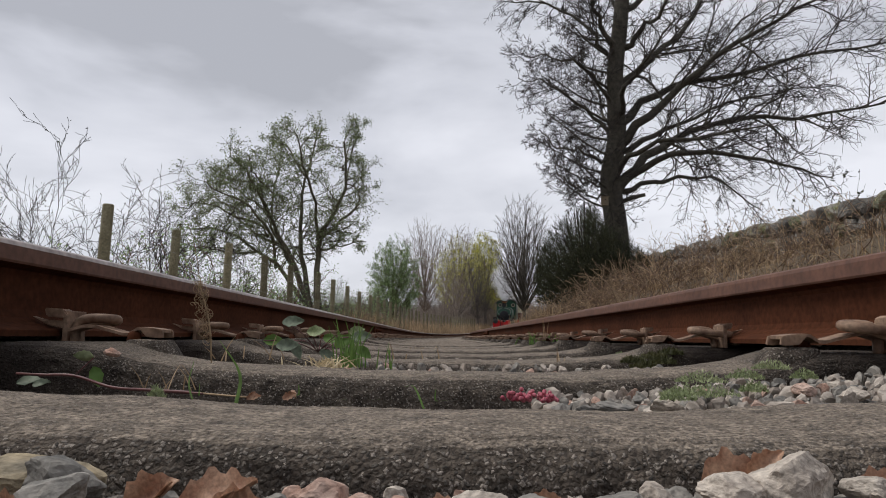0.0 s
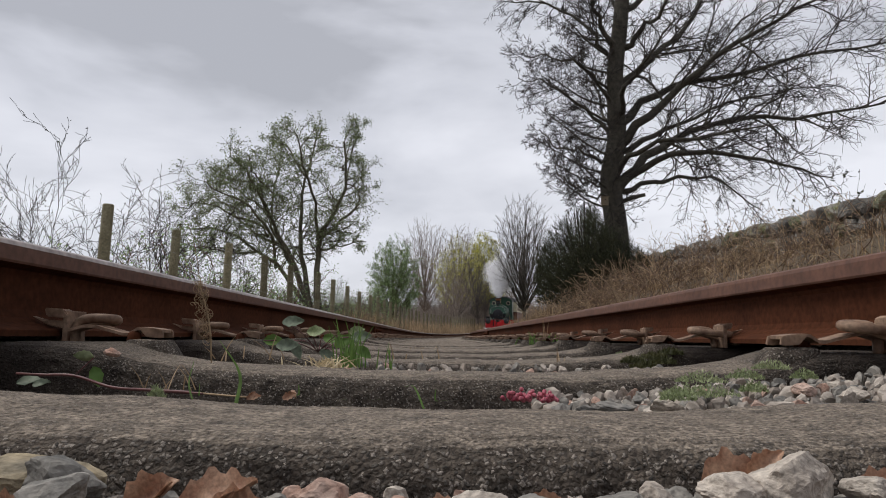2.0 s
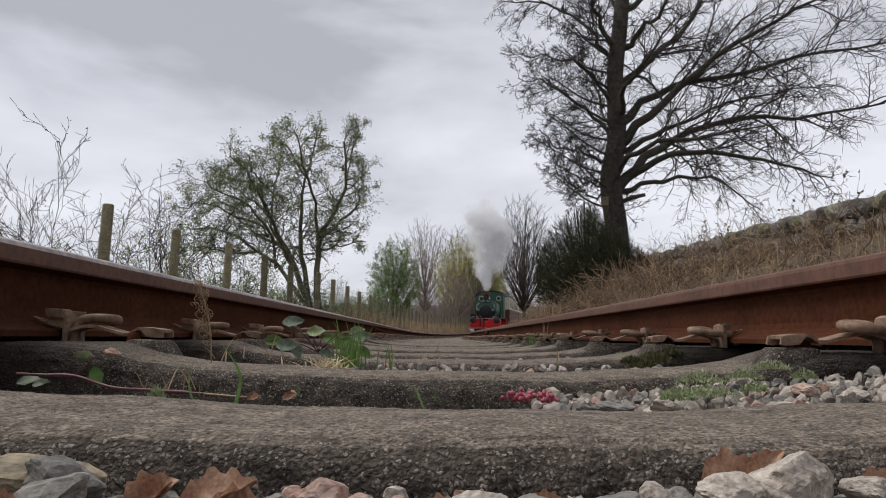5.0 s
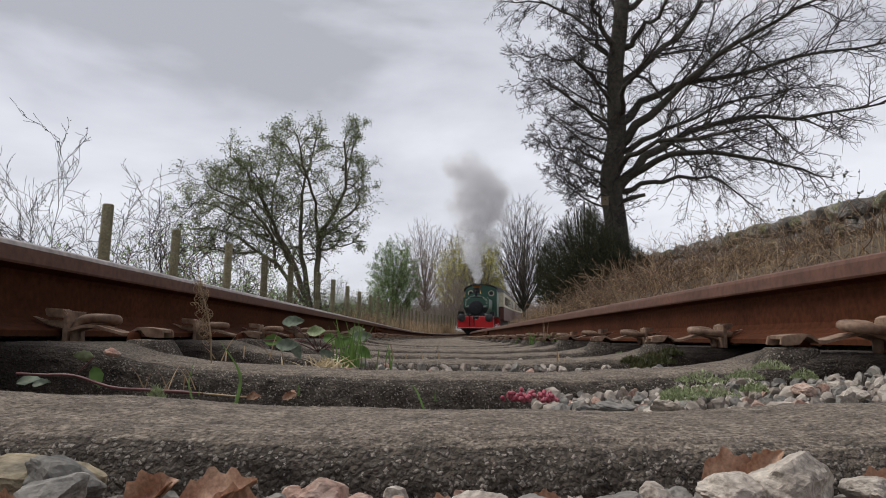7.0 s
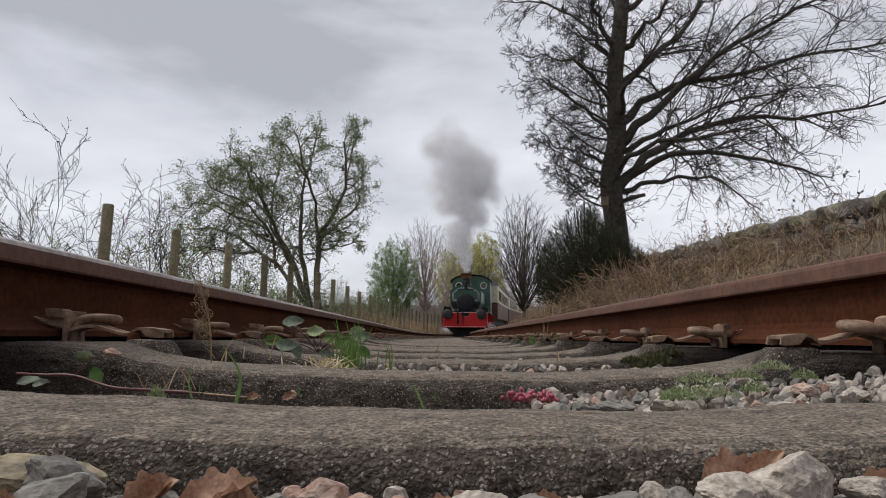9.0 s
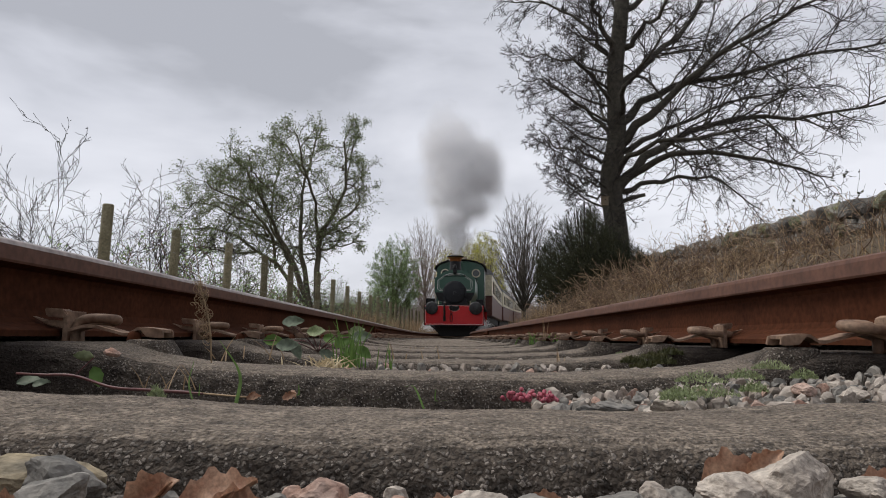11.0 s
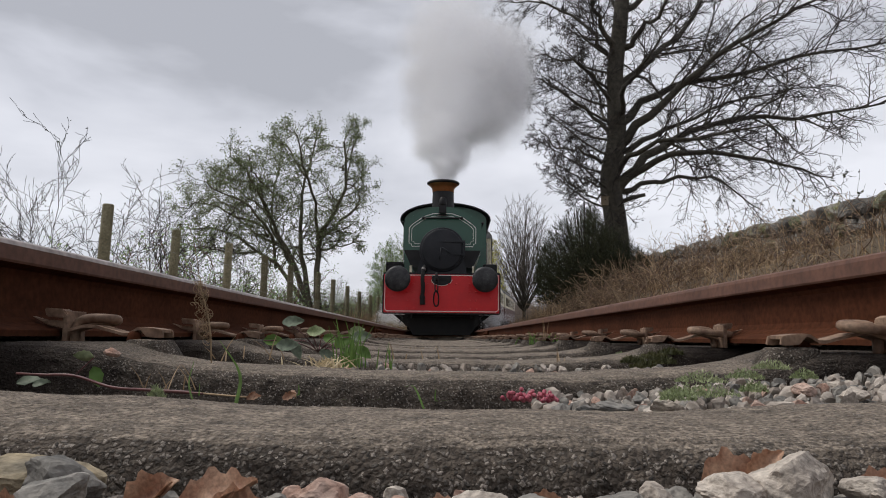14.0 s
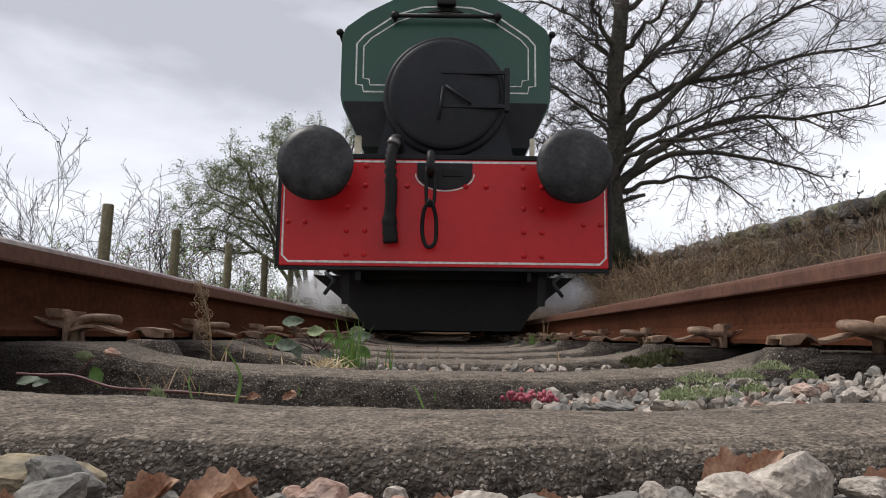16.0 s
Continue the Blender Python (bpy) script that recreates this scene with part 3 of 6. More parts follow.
def plate_mesh():
    """The flat leaf of the clip, dipping, then humped over its post."""
    line = [(0.092, 0.013), (0.118, 0.0205), (0.140, 0.0195), (0.165, 0.013), (0.186, 0.0075), (0.197, 0.0075), (0.204, 0.0125), (0.211, 0.0168), (0.220, 0.0175), (0.238, 0.0160), (0.253, 0.0135)]
    bm = bmesh.new()
    rows = [[bm.verts.new((x, y, z + dz)) for x, z in line] for y, dz in ((0.044, -0.005), (0.044, 0), (0.088, 0), (0.088, -0.005))]
    for a, b in zip(rows, rows[1:] + rows[:1]):
        for i in range(len(line) - 1):
            bm.faces.new((a[i], a[i + 1], b[i + 1], b[i]))
    bm.faces.new([t[0] for t in rows])
    bm.faces.new([t[-1] for t in reversed(rows)])
    bmesh.ops.recalc_face_normals(bm, faces=bm.faces[:])
    # the turned-down lip at the end
    lip = [(0.214, 0.0170), (0.238, 0.0158), (0.2545, 0.0135), (0.258, 0.0000), (0.250, -0.0015), (0.229, 0.0005), (0.222, 0.0075)]
    bm = slab(lip, 0.040, 0.0465, bm, 0.001)
    bm = slab(lip, 0.0865, 0.092, bm, 0.001)
    return small_mesh("clip_leaf", bm, M["clip"])


def housing_mesh():
    """The cast bracket on the rail foot: an upright cheek, a turned-over tab and a tapering toe."""
    bm = box(0.079, 0.088, 0.050, 0.112, -0.012, 0.044, 0.002)
    bm = slab([(0.047, 0.049), (0.080, 0.047), (0.089, 0.037), (0.086, 0.031), (0.051, 0.034)], 0.046, 0.074, bm, 0.002)
    bm = slab([(0.020, 0.035), (0.042, 0.0285), (0.080, 0.027), (0.080, 0.0135), (0.050, 0.019)], 0.056, 0.070, bm, 0.002)
    return small_mesh("clip_housing", bm, M["clip"])


def post_mesh():
    return small_mesh("clip_post", turned([(0.013, -0.03), (0.0125, -0.004), (0.011, 0.006), (0.006, 0.0105), (0, 0.0115)], pose(0.2045, 0.050, 0), 14), M["rust"])


def shoulder_mesh():
    """A cast concrete hump that carries the far end of the clip."""
    bm = bmesh.new()
    n, rings = 20, []
    for rx, ry, z in ((0.060, 0.046, -0.050), (0.052, 0.043, -0.032), (0.043, 0.040, -0.018), (0.037, 0.037, -0.009), (0.031, 0.033, -0.005), (0.015, 0.016, -0.004)):
        ring = []
        for i in range(n):
            a = 2 * math.pi * i / n
            c, q = math.cos(a), math.sin(a)
            k = 1 / max(abs(c), abs(q)) ** 0.6
            p = Vector((0.230 + rx * c * k, 0.058 + ry * q * k, z))
            ring.append(bm.verts.new(p + Vector((noise.noise(p * 60), noise.noise(p * 55), noise.noise(p * 70))) * 0.003))
        rings.append(ring)
    for a, b in zip(rings, rings[1:]):
        for i in range(n):
            bm.faces.new((a[i], a[(i + 1) % n], b[(i + 1) % n], b[i])).smooth = True
    bm.faces.new(rings[-1])
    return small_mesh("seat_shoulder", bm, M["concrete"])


SPACING = 0.652


def build_sleepers():
    fine, plain = sleeper_mesh(True), sleeper_mesh(False)
    clip, leaf, hous, post, bump = clip_mesh(), plate_mesh(), housing_mesh(), post_mesh(), shoulder_mesh()
    made = {}
    for k in range(-20, 150):
        d = -0.14 + SPACING * k
        key = "near" if 0 <= k <= 4 else "far"
        m = pose(centre(d), d, grade(d) + (0.004 * math.sin(k * 1.7) if k > 4 else 0), track_pitch(d), 0, -track_turn(d) + 0.4 * math.sin(k * 2.3))
        if key in made:
            copy_thing(made[key], m)
            continue
        s = made[key] = thing("sleeper", "weathered concrete sleeper with dished middle and rusty rail clips", "sleeper", m, "sleepers of the track")
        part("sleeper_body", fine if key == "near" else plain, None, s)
        for side in (-1, 1):
            for inner in (-1, 1):
                base = pose(side * HALF, 0, 0, 0, 0, 0 if inner > 0 else 180)
                h = part("clip_housing", hous, None, s, "rusty cast clip housing")
                h.matrix_basis = base
                c = part("spring_clip", clip, None, s, "bent rusty spring clip")
                c.matrix_basis = base
                for name, me in (("clip_leaf", leaf), ("clip_post", post), ("seat_shoulder", bump)):
                    p = part(name, me, None, s)
                    p.matrix_basis = base


build_sleepers()


# ---- stones ----
def stone_bm(seed, sx, sy, sz, cuts=7, detail=3):
    """An angular broken stone."""
    rng = random.Random(seed)
    bm = bmesh.new()
    bmesh.ops.create_icosphere(bm, subdivisions=detail, radius=1)
    planes = []
    for _ in range(cuts + 5):
        n = Vector((rng.gauss(0, 1), rng.gauss(0, 1), rng.gauss(0, 1))).normalized()
        planes.append((n, rng.uniform(0.55, 0.85)))
    for v in bm.verts:
        for n, h in planes:
            k = v.co.dot(n) - h
            if k > 0:
                v.co -= n * k * 0.93
        q = v.co * 2.5 + Vector((seed, 0, 0))
        v.co += v.co.normalized() * (0.10 * noise.noise(q) + 0.05 * noise.noise(q * 3.1) + 0.02 * noise.noise(q * 9))
        v.co = Vector((v.co.x * sx, v.co.y * sy, v.co.z * sz))
    return bm


def scattered_stones(name, label, spots, material, seed):
    """Many small angular stones in one mesh; spots: (x, y, z, size)."""
    rng = random.Random(seed)
    shapes = ([], [])
    for k in range(12):
        bm = bmesh.new()
        bmesh.ops.create_icosphere(bm, subdivisions=2 - k % 2, radius=1)
        planes = [(Vector((rng.gauss(0, 1), rng.gauss(0, 1), rng.gauss(0, 1))).normalized(), rng.uniform(0.38, 0.72)) for _ in range(8)]
        for v in bm.verts:
            for n, h in planes:
                v.co -= n * max(0.0, v.co.dot(n) - h)
            v.co *= 1.45 + 0.10 * rng.uniform(-1, 1)
        shapes[k % 2].append(([v.co.copy() for v in bm.verts], [tuple(x.index for x in f.verts) for f in bm.faces]))
        bm.free()
    v, f = [], []
    for x, y, z, s in spots:
        sv, sf = rng.choice(shapes[0 if y < 2.5 else 1])
        m = Matrix.Translation((x, y, z)) @ Euler((rng.uniform(0, 6), rng.uniform(0, 6), rng.uniform(0, 6))).to_matrix().to_4x4() @ Matrix.Diagonal((s, s * rng.uniform(0.6, 1), s * rng.uniform(0.45, 0.8), 1))
        b = len(v)
        v += [m @ c for c in sv]
        f += [tuple(b + i for i in t) for t in sf]
    ob = new(name, mesh_of(name, v, f, material))
    return tagged(ob, label, "stones", kind="stuff")



# ---- the train ----
WHEELS, COACHES, PUFFS, DRAINS = [], [], [], []


def ribbon(points, width, y, closed=False):
    """A flat painted line, 4 mm proud, along (x, z) points in a plane of constant y."""
    bm = bmesh.new()
    p = [Vector((x, 0, z)) for x, z in points]
    n = len(p)
    left, right = [], []
    for i in range(n):
        a = p[i - 1] if i or closed else p[i]
        b = p[(i + 1) % n] if i < n - 1 or closed else p[i]
        d = (b - a).normalized()
        o = Vector((-d.z, 0, d.x)) * width / 2
        left.append(bm.verts.new((p[i].x + o.x, y, p[i].z + o.z)))
        right.append(bm.verts.new((p[i].x - o.x, y, p[i].z - o.z)))
    for i in range(n if closed else n - 1):
        j = (i + 1) % n
        bm.faces.new((left[i], left[j], right[j], right[i]))
    g = bmesh.ops.extrude_face_region(bm, geom=bm.faces[:])
    for v in g["geom"]:
        if isinstance(v, bmesh.types.BMVert):
            v.co.y -= 0.003
    bmesh.ops.recalc_face_normals(bm, faces=bm.faces[:])
    return bm


def arc(x0, x1, z_side, z_top, n=18, power=2.0):
    """A crown from one side to the other."""
    c, h = (x0 + x1) / 2, (x1 - x0) / 2
    return [(c - h * math.cos(math.pi * k / n), z_side + (z_top - z_side) * math.sin(math.pi * k / n) ** (2 / power)) for k in range(n + 1)]


def tank_outline(g=0.0):
    """The front of the saddle tank; g draws it inwards."""
    right = [(0.65 - g, 1.32 + g), (0.80 - g, 1.62 + g * 0.5), (0.82 - g, 1.70), (0.82 - g, 2.19 - g * 0.3), (0.79 - g, 2.27 - g * 0.6), (0.62 - g * 0.7, 2.40 - g), (0.36, 2.535 - g), (0.16, 2.585 - g)]
    return right + [(-x, z) for x, z in reversed(right)]


def wheel(parent, x, y, radius):
    m = Matrix.Translation((x, y, radius))
    s = 1 if x > 0 else -1
    turn = pose(0, 0, 0, 0, 90 * s)
    w = part("wheel", turned([(0.05, -0.06), (radius - 0.06, -0.05), (radius - 0.05, -0.06), (radius + 0.028, -0.06), (radius + 0.028, -0.03), (radius, -0.025), (radius - 0.006, 0.06), (radius - 0.055, 0.06), (radius - 0.07, 0.02), (0.12, 0.02), (0.12, 0.07), (0.0, 0.07)], turn, 36), M["frame"], parent, "black spoked driving wheel")
    for k in range(8):
        a = math.pi * k / 4
        bm = box(0.03 * s, 0.055 * s, -0.02, 0.02, 0.1, radius - 0.06, 0.006)
        bm.transform(Matrix.Rotation(a, 4, "X"))
        part("spoke", bm, M["frame"], w)
    w.matrix_basis = m
    WHEELS.append((w, m, radius))


def buffer_unit(parent, x):
    turn = pose(x, 0, 1.0, 90)
    return part("buffer", turned([(0.0, 0.0), (0.17, 0.0), (0.17, 0.03), (0.12, 0.05), (0.11, 0.24), (0.075, 0.25), (0.075, 0.34), (0.24, 0.355), (0.258, 0.375), (0.255, 0.39), (0.20, 0.412), (0.10, 0.428), (0.0, 0.432)], turn, 40), M["buffer"], parent, "large round black buffer with worn head")


def loco():
    t = thing("steam_locomotive", "green saddle-tank steam locomotive with red buffer beam and copper-capped chimney", "locomotive")
    beam = part("buffer_beam", box(-1.175, 1.175, 0.0, 0.05, 0.345, 1.125, 0.006), M["red"], t, "red painted buffer beam with rivets")
    n = 0.045
    part("lining", ribbon([(-1.155, 1.108), (-1.155, 0.375 + n), (-1.155 + n, 0.375), (1.155 - n, 0.375), (1.155, 0.375 + n), (1.155, 1.108)], 0.015, 0.0, True), M["white"], beam, "thin white edge line")
    part("lower_edge", box(-1.18, 1.18, 0.006, 0.08, 0.318, 0.343, 0.004), M["black"], beam, "black lower flange")
    for side in (-1, 1):
        part("edge_strip", box(side * 1.177, side * 1.20, 0.006, 0.09, 0.343, 1.12, 0.003), M["black"], beam)
    rivet = turned([(0.021, 0), (0.019, 0.008), (0.011, 0.015), (0, 0.017)], pose(0, 0, 0, 90), 10)
    rme = bpy.data.meshes.new("rivet")
    rivet.to_mesh(rme)
    rivet.free()
    rme.materials.append(M["red"])
    rows = [(x * s, z) for s in (-1, 1) for x in (0.57, 0.70) for z in (0.43, 0.60, 0.77, 0.93)] + [(s * x, 0.66) for s in (-1, 1) for x in (1.0, 1.12)] + [(0.30, 0.93), (0.15, 0.93), (-0.27, 0.93), (-0.4, 0.93), (0.57, 1.075), (-0.57, 1.075), (-0.70, 1.075)]
    for x, z in rows:
        r = part("rivet", rme, None, beam)
        r.location = (x, 0.001, z)
    for x in (-0.87, 0.87):
        buffer_unit(t, x)
    # draw hook, its plate and the coupling chain
    plate = [(0.0 + 0.20 * math.cos(a), 1.02 + 0.115 * math.sin(a)) for a in [math.pi * (1 + k / 14) for k in range(15)]]
    plate = [(-0.20, 1.10)] + plate + [(0.20, 1.10)]
    dp = part("draw_plate", slab(plate, -0.012, -0.002, None, 0.003), M["black"], t, "black plate round the draw hook")
    part("plate_line", ribbon([(x * 1.06, 1.02 + (z - 1.02) * 1.08) for x, z in plate[1:-1]], 0.009, -0.002), M["white"], dp)
    part("slot", box(-0.02, 0.13, -0.02, -0.010, 1.0, 1.055, 0.003), M["frame"], dp)
    tube_part("draw_hook", smooth_line([(-0.10, 0.0, 1.02), (-0.10, -0.12, 1.03), (-0.10, -0.2, 1.0), (-0.10, -0.21, 1.07), (-0.10, -0.17, 1.13), (-0.10, -0.12, 1.11)], 18), [0.034] * 6 + [0.03] * 8 + [0.02] * 4, M["black"], t, "black draw hook")
    link = smooth_line([(-0.125, -0.16, 1.03), (-0.13, -0.15, 0.9), (-0.125, -0.14, 0.79), (-0.10, -0.14, 0.76), (-0.075, -0.14, 0.79), (-0.07, -0.15, 0.9), (-0.075, -0.16, 1.03)], 24)
    tube_part("coupling_link", link, 0.013, M["black"], t, "hanging black coupling link")
    link = smooth_line([(-0.10, -0.17, 0.80), (-0.145, -0.14, 0.72), (-0.155, -0.10, 0.58), (-0.13, -0.09, 0.49), (-0.09, -0.09, 0.48), (-0.06, -0.09, 0.53), (-0.06, -0.11, 0.68), (-0.09, -0.16, 0.79)], 26)
    tube_part("coupling_link", link, 0.015, M["black"], t, "hanging black coupling link")
    # vacuum brake hose
    hose = part("brake_hose", mesh_of("brake_hose", *tube(smooth_line([(-0.33, 0.06, 1.20), (-0.35, -0.03, 1.26), (-0.37, -0.10, 1.20), (-0.385, -0.13, 1.05), (-0.375, -0.12, 0.85), (-0.385, -0.10, 0.66), (-0.375, -0.09, 0.50)], 40), [0.034 + 0.013 * (k % 2) for k in range(24)] + [0.043] * 8 + [0.052, 0.056, 0.05, 0.05, 0.056, 0.05, 0.056, 0.05], 12), M["frame"], True), None, t, "ribbed black rubber brake hose")
    tube_part("hose_band", [(-0.362, -0.09, 1.235), (-0.372, -0.11, 1.20)], 0.047, M["steel"], hose, "bright steel hose band")
    # running plate and frames
    part("running_plate", box(-1.19, 1.19, 0.0, 7.8, 1.128, 1.165, 0.006), M["black"], t)
    for s in (-1, 1):
        part("main_frame", box(s * 0.60, s * 0.63, 0.05, 7.7, 0.25, 1.12, 0.005), M["frame"], t, "black side frame plate")
        part("cylinder", turned([(0, 0), (0.26, 0), (0.26, 0.62), (0.22, 0.65), (0, 0.65)], pose(s * 0.83, 0.9, 0.62, -90), 24), M["frame"], t, "black steam cylinder")
        part("guard_iron", slab([(s * 0.68, 0.08), (s * 0.74, 0.08), (s * 0.76, 0.5), (s * 0.70, 0.5)], 0.14, 0.17), M["frame"], t, "black iron rail guard")
        tube_part("drain_pipe", smooth_line([(s * 0.80, 0.3, 0.36), (s * 0.86, 0.15, 0.31), (s * 0.78, 0.0, 0.24), (s * 0.84, -0.03, 0.14)], 12), 0.014, M["black"], t, "thin black drain pipe")
        for y in (1.9, 3.9, 5.7):
            wheel(t, s * 0.745, y, 0.46)
        part("tool_lamp_iron", box(s * 0.62, s * 0.655, 0.02, 0.06, 1.165, 1.30, 0.006), M["cream"], t, "pale lamp bracket")
        part("sand_box", box(s * 0.86, s * 1.16, 0.5, 0.9, 1.165, 1.40, 0.03), M["black"], t, "black sand box")
    part("axle_beam", box(-0.6, 0.6, 0.3, 6.9, 0.28, 0.75), M["frame"], t)
    # dark plate added for the deep shade under the engine's front
    part("stretcher_plate", slab([(-1.02, 0.32), (1.02, 0.32), (0.82, 0.16), (0.68, 0.03), (0.60, -0.10), (-0.60, -0.10), (-0.68, 0.03), (-0.82, 0.16)], 0.5, 0.6), M["frame"], t, "dark plate standing in for the shaded gear under the front frames")
    # blocks added between the rails to close the bright gap underneath
    for y in (2.6, 4.6, 6.4):
        part("ash_pan", box(-0.66, 0.66, y, y + 0.9, -0.06, 0.5, 0.02), M["frame"], t, "black block added to stop light showing under the engine")
    # smokebox, door and boiler
    back = pose(0, 0.10, 1.655, -90)
    part("smokebox", turned([(0.0, 0.02), (0.45, 0.02), (0.465, 0.03), (0.472, 0.06), (0.472, 1.0), (0, 1.0)], back, 56), M["smokebox"], t, "matt black smokebox")
    part("smokebox_saddle", slab([(-0.52, 1.165), (0.52, 1.165), (0.44, 1.5), (-0.44, 1.5)], 0.16, 0.9), M["smokebox"], t)
    door = part("smokebox_door", turned([(0.425, 0.03), (0.425, -0.012), (0.413, -0.024), (0.385, -0.028), (0.28, -0.05), (0.15, -0.062), (0, -0.066)], back, 56), M["smokebox"], t, "dished matt black smokebox door")
    for z in (1.545, 1.805):
        bm = box(-0.03, 0.45, 0.03, 0.055, z - 0.014, z + 0.014, 0.004)
        part("hinge_strap", bm, M["smokebox"], door, "long flat door hinge")
    part("hinge_post", box(0.435, 0.475, 0.03, 0.08, 1.51, 1.84, 0.006), M["smokebox"], door)
    tube_part("door_handle", [(-0.02, 0.01, 1.68), (-0.05, 0.0, 1.43)], 0.011, M["smokebox"], door, "black locking handle")
    tube_part("door_handle", [(0.0, 0.01, 1.69), (0.19, 0.0, 1.55)], 0.011, M["smokebox"], door, "black locking handle")
    tank = part("saddle_tank", slab(tank_outline(), 0.30, 4.0, None, 0.012), M["green"], t, "glossy dark green saddle tank")
    # black sheet stands in for the shaded recess below the tank
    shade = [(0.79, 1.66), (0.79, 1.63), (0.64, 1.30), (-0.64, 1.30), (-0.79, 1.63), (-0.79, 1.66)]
    part("tank_underside", slab(shade, 0.294, 0.299), M["black"], tank, "black sheet for the shade in the recess below the tank")

    def panel(g, cut):
        x, zb, zs = 0.70 - g, 1.74 + g, 2.13 - g * 0.4
        p = [(-0.42, zb), (-x + cut, zb), (-x + cut * 0.85, zb + cut * 0.85), (-x, zb + cut), (-x, zs), (-x + 0.06, zs + 0.07), (-0.40 + g * 0.3, 2.37 - g), (-0.2, 2.435 - g), (0, 2.45 - g)]
        return p + [(-a, b) for a, b in reversed(p[:-1])]
    part("lining", ribbon(panel(0.0, 0.06), 0.013, 0.299), M["white"], tank, "white lining line")
    part("lining", ribbon(panel(0.055, 0.055), 0.010, 0.299), M["white"], tank, "white lining line")
    # handrail across the tank
    rail_ = part("handrail", mesh_of("handrail", *tube([(-0.40, 0.22, 2.33), (0.40, 0.22, 2.33)], 0.017, 10), M["black"], True), None, t, "black handrail across the tank")
    for x in (-0.40, 0.40):
        part("knob", turned([(0, -0.035), (0.025, -0.025), (0.036, 0), (0.025, 0.025), (0, 0.035)], pose(x, 0.22, 2.33), 14), M["black"], rail_)
        part("knob_stem", box(x - 0.012, x + 0.012, 0.22, 0.31, 2.318, 2.342), M["black"], rail_)
    for s in (-1, 1):
        part("tank_knob", turned([(0, -0.03), (0.022, -0.02), (0.032, 0), (0.022, 0.02), (0, 0.03)], pose(s * 0.845, 0.36, 2.25), 14), M["black"], t)
        tube_part("side_handrail", [(s * 0.845, 0.36, 2.25), (s * 0.845, 3.5, 2.25)], 0.014, M["black"], t)
    # chimney, whistle and dome
    ch = part("chimney", turned([(0.36, -0.10), (0.30, -0.03), (0.255, 0.04), (0.236, 0.14), (0.228, 0.46)], pose(0, 0.62, 2.49), 40), M["black"], t, "tall black chimney with copper cap")
    part("chimney_cap", turned([(0.228, 0.46), (0.236, 0.47), (0.238, 0.535), (0.27, 0.585), (0.325, 0.632)], pose(0, 0.62, 2.49), 40), M["copper"], ch, "polished copper chimney cap")
    part("chimney_lip", turned([(0.325, 0.630), (0.350, 0.650), (0.350, 0.672), (0.325, 0.692), (0.23, 0.692), (0.2, 0.60), (0.2, 0.05)], pose(0, 0.62, 2.49), 40), M["black"], ch, "black flared chimney lip")
    part("lamp_bracket", box(-0.075, 0.075, 0.24, 0.38, 2.44, 2.62, 0.015), M["black"], t, "black lamp bracket")
    part("headlamp", turned([(0, 0), (0.07, 0), (0.085, 0.05), (0.07, 0.16), (0.03, 0.2), (0, 0.2)], pose(-0.0, 0.31, 2.60), 18), M["black"], t, "small black lamp")
    # cab with round windows and arched roof
    front = [(-1.10, 1.165), (1.10, 1.165), (1.10, 3.00)] + [(x, z) for x, z in reversed(arc(-1.10, 1.10, 3.00, 3.38)[1:-1])] + [(-1.10, 3.00)]
    cab = part("cab", slab(front, 4.4, 4.43), M["green"], t, "dark green cab front")
    for s in (-1, 1):
        part("cab_side", slab([(s * 1.10, 1.165), (s * 1.07, 1.165), (s * 1.07, 3.00), (s * 1.10, 3.00)], 4.43, 7.0), M["green"], cab)
        w = part("spectacle_ring", turned([(0.155, 0.0), (0.155, 0.03), (0.20, 0.03), (0.20, 0.0)], pose(s * 0.72, 4.4, 2.80, 90), 30), M["cream"], cab, "pale painted round window ring")
        part("pane", turned([(0.0, 0.008), (0.155, 0.008)], pose(s * 0.72, 4.4, 2.80, 90), 30), M["glass"], w, "dark round cab window")
        tube_part("cab_handrail", [(s * 1.12, 4.42, 1.3), (s * 1.12, 4.42, 2.4)], 0.014, M["steel"], cab)
    part("cab_back", box(-1.07, 1.07, 6.97, 7.0, 1.165, 3.00), M["green"], cab)
    top = arc(-1.21, 1.21, 2.99, 3.45)
    part("cab_roof", slab(top + [(x, z - 0.035) for x, z in reversed(arc(-1.21, 1.21, 2.99, 3.45))], 4.26, 7.2), M["black"], t, "black arched cab roof")
    part("safety_valve", turned([(0.13, 0), (0.13, 0.1), (0.08, 0.16), (0.08, 0.34), (0.1, 0.36), (0, 0.36)], pose(0, 3.3, 2.58), 20), M["brass"], t, "brass safety valve cover")
    part("rear_beam", box(-1.17, 1.17, 7.75, 7.8, 0.45, 1.125, 0.006), M["red"], t)
    return t


LOCO = loco()


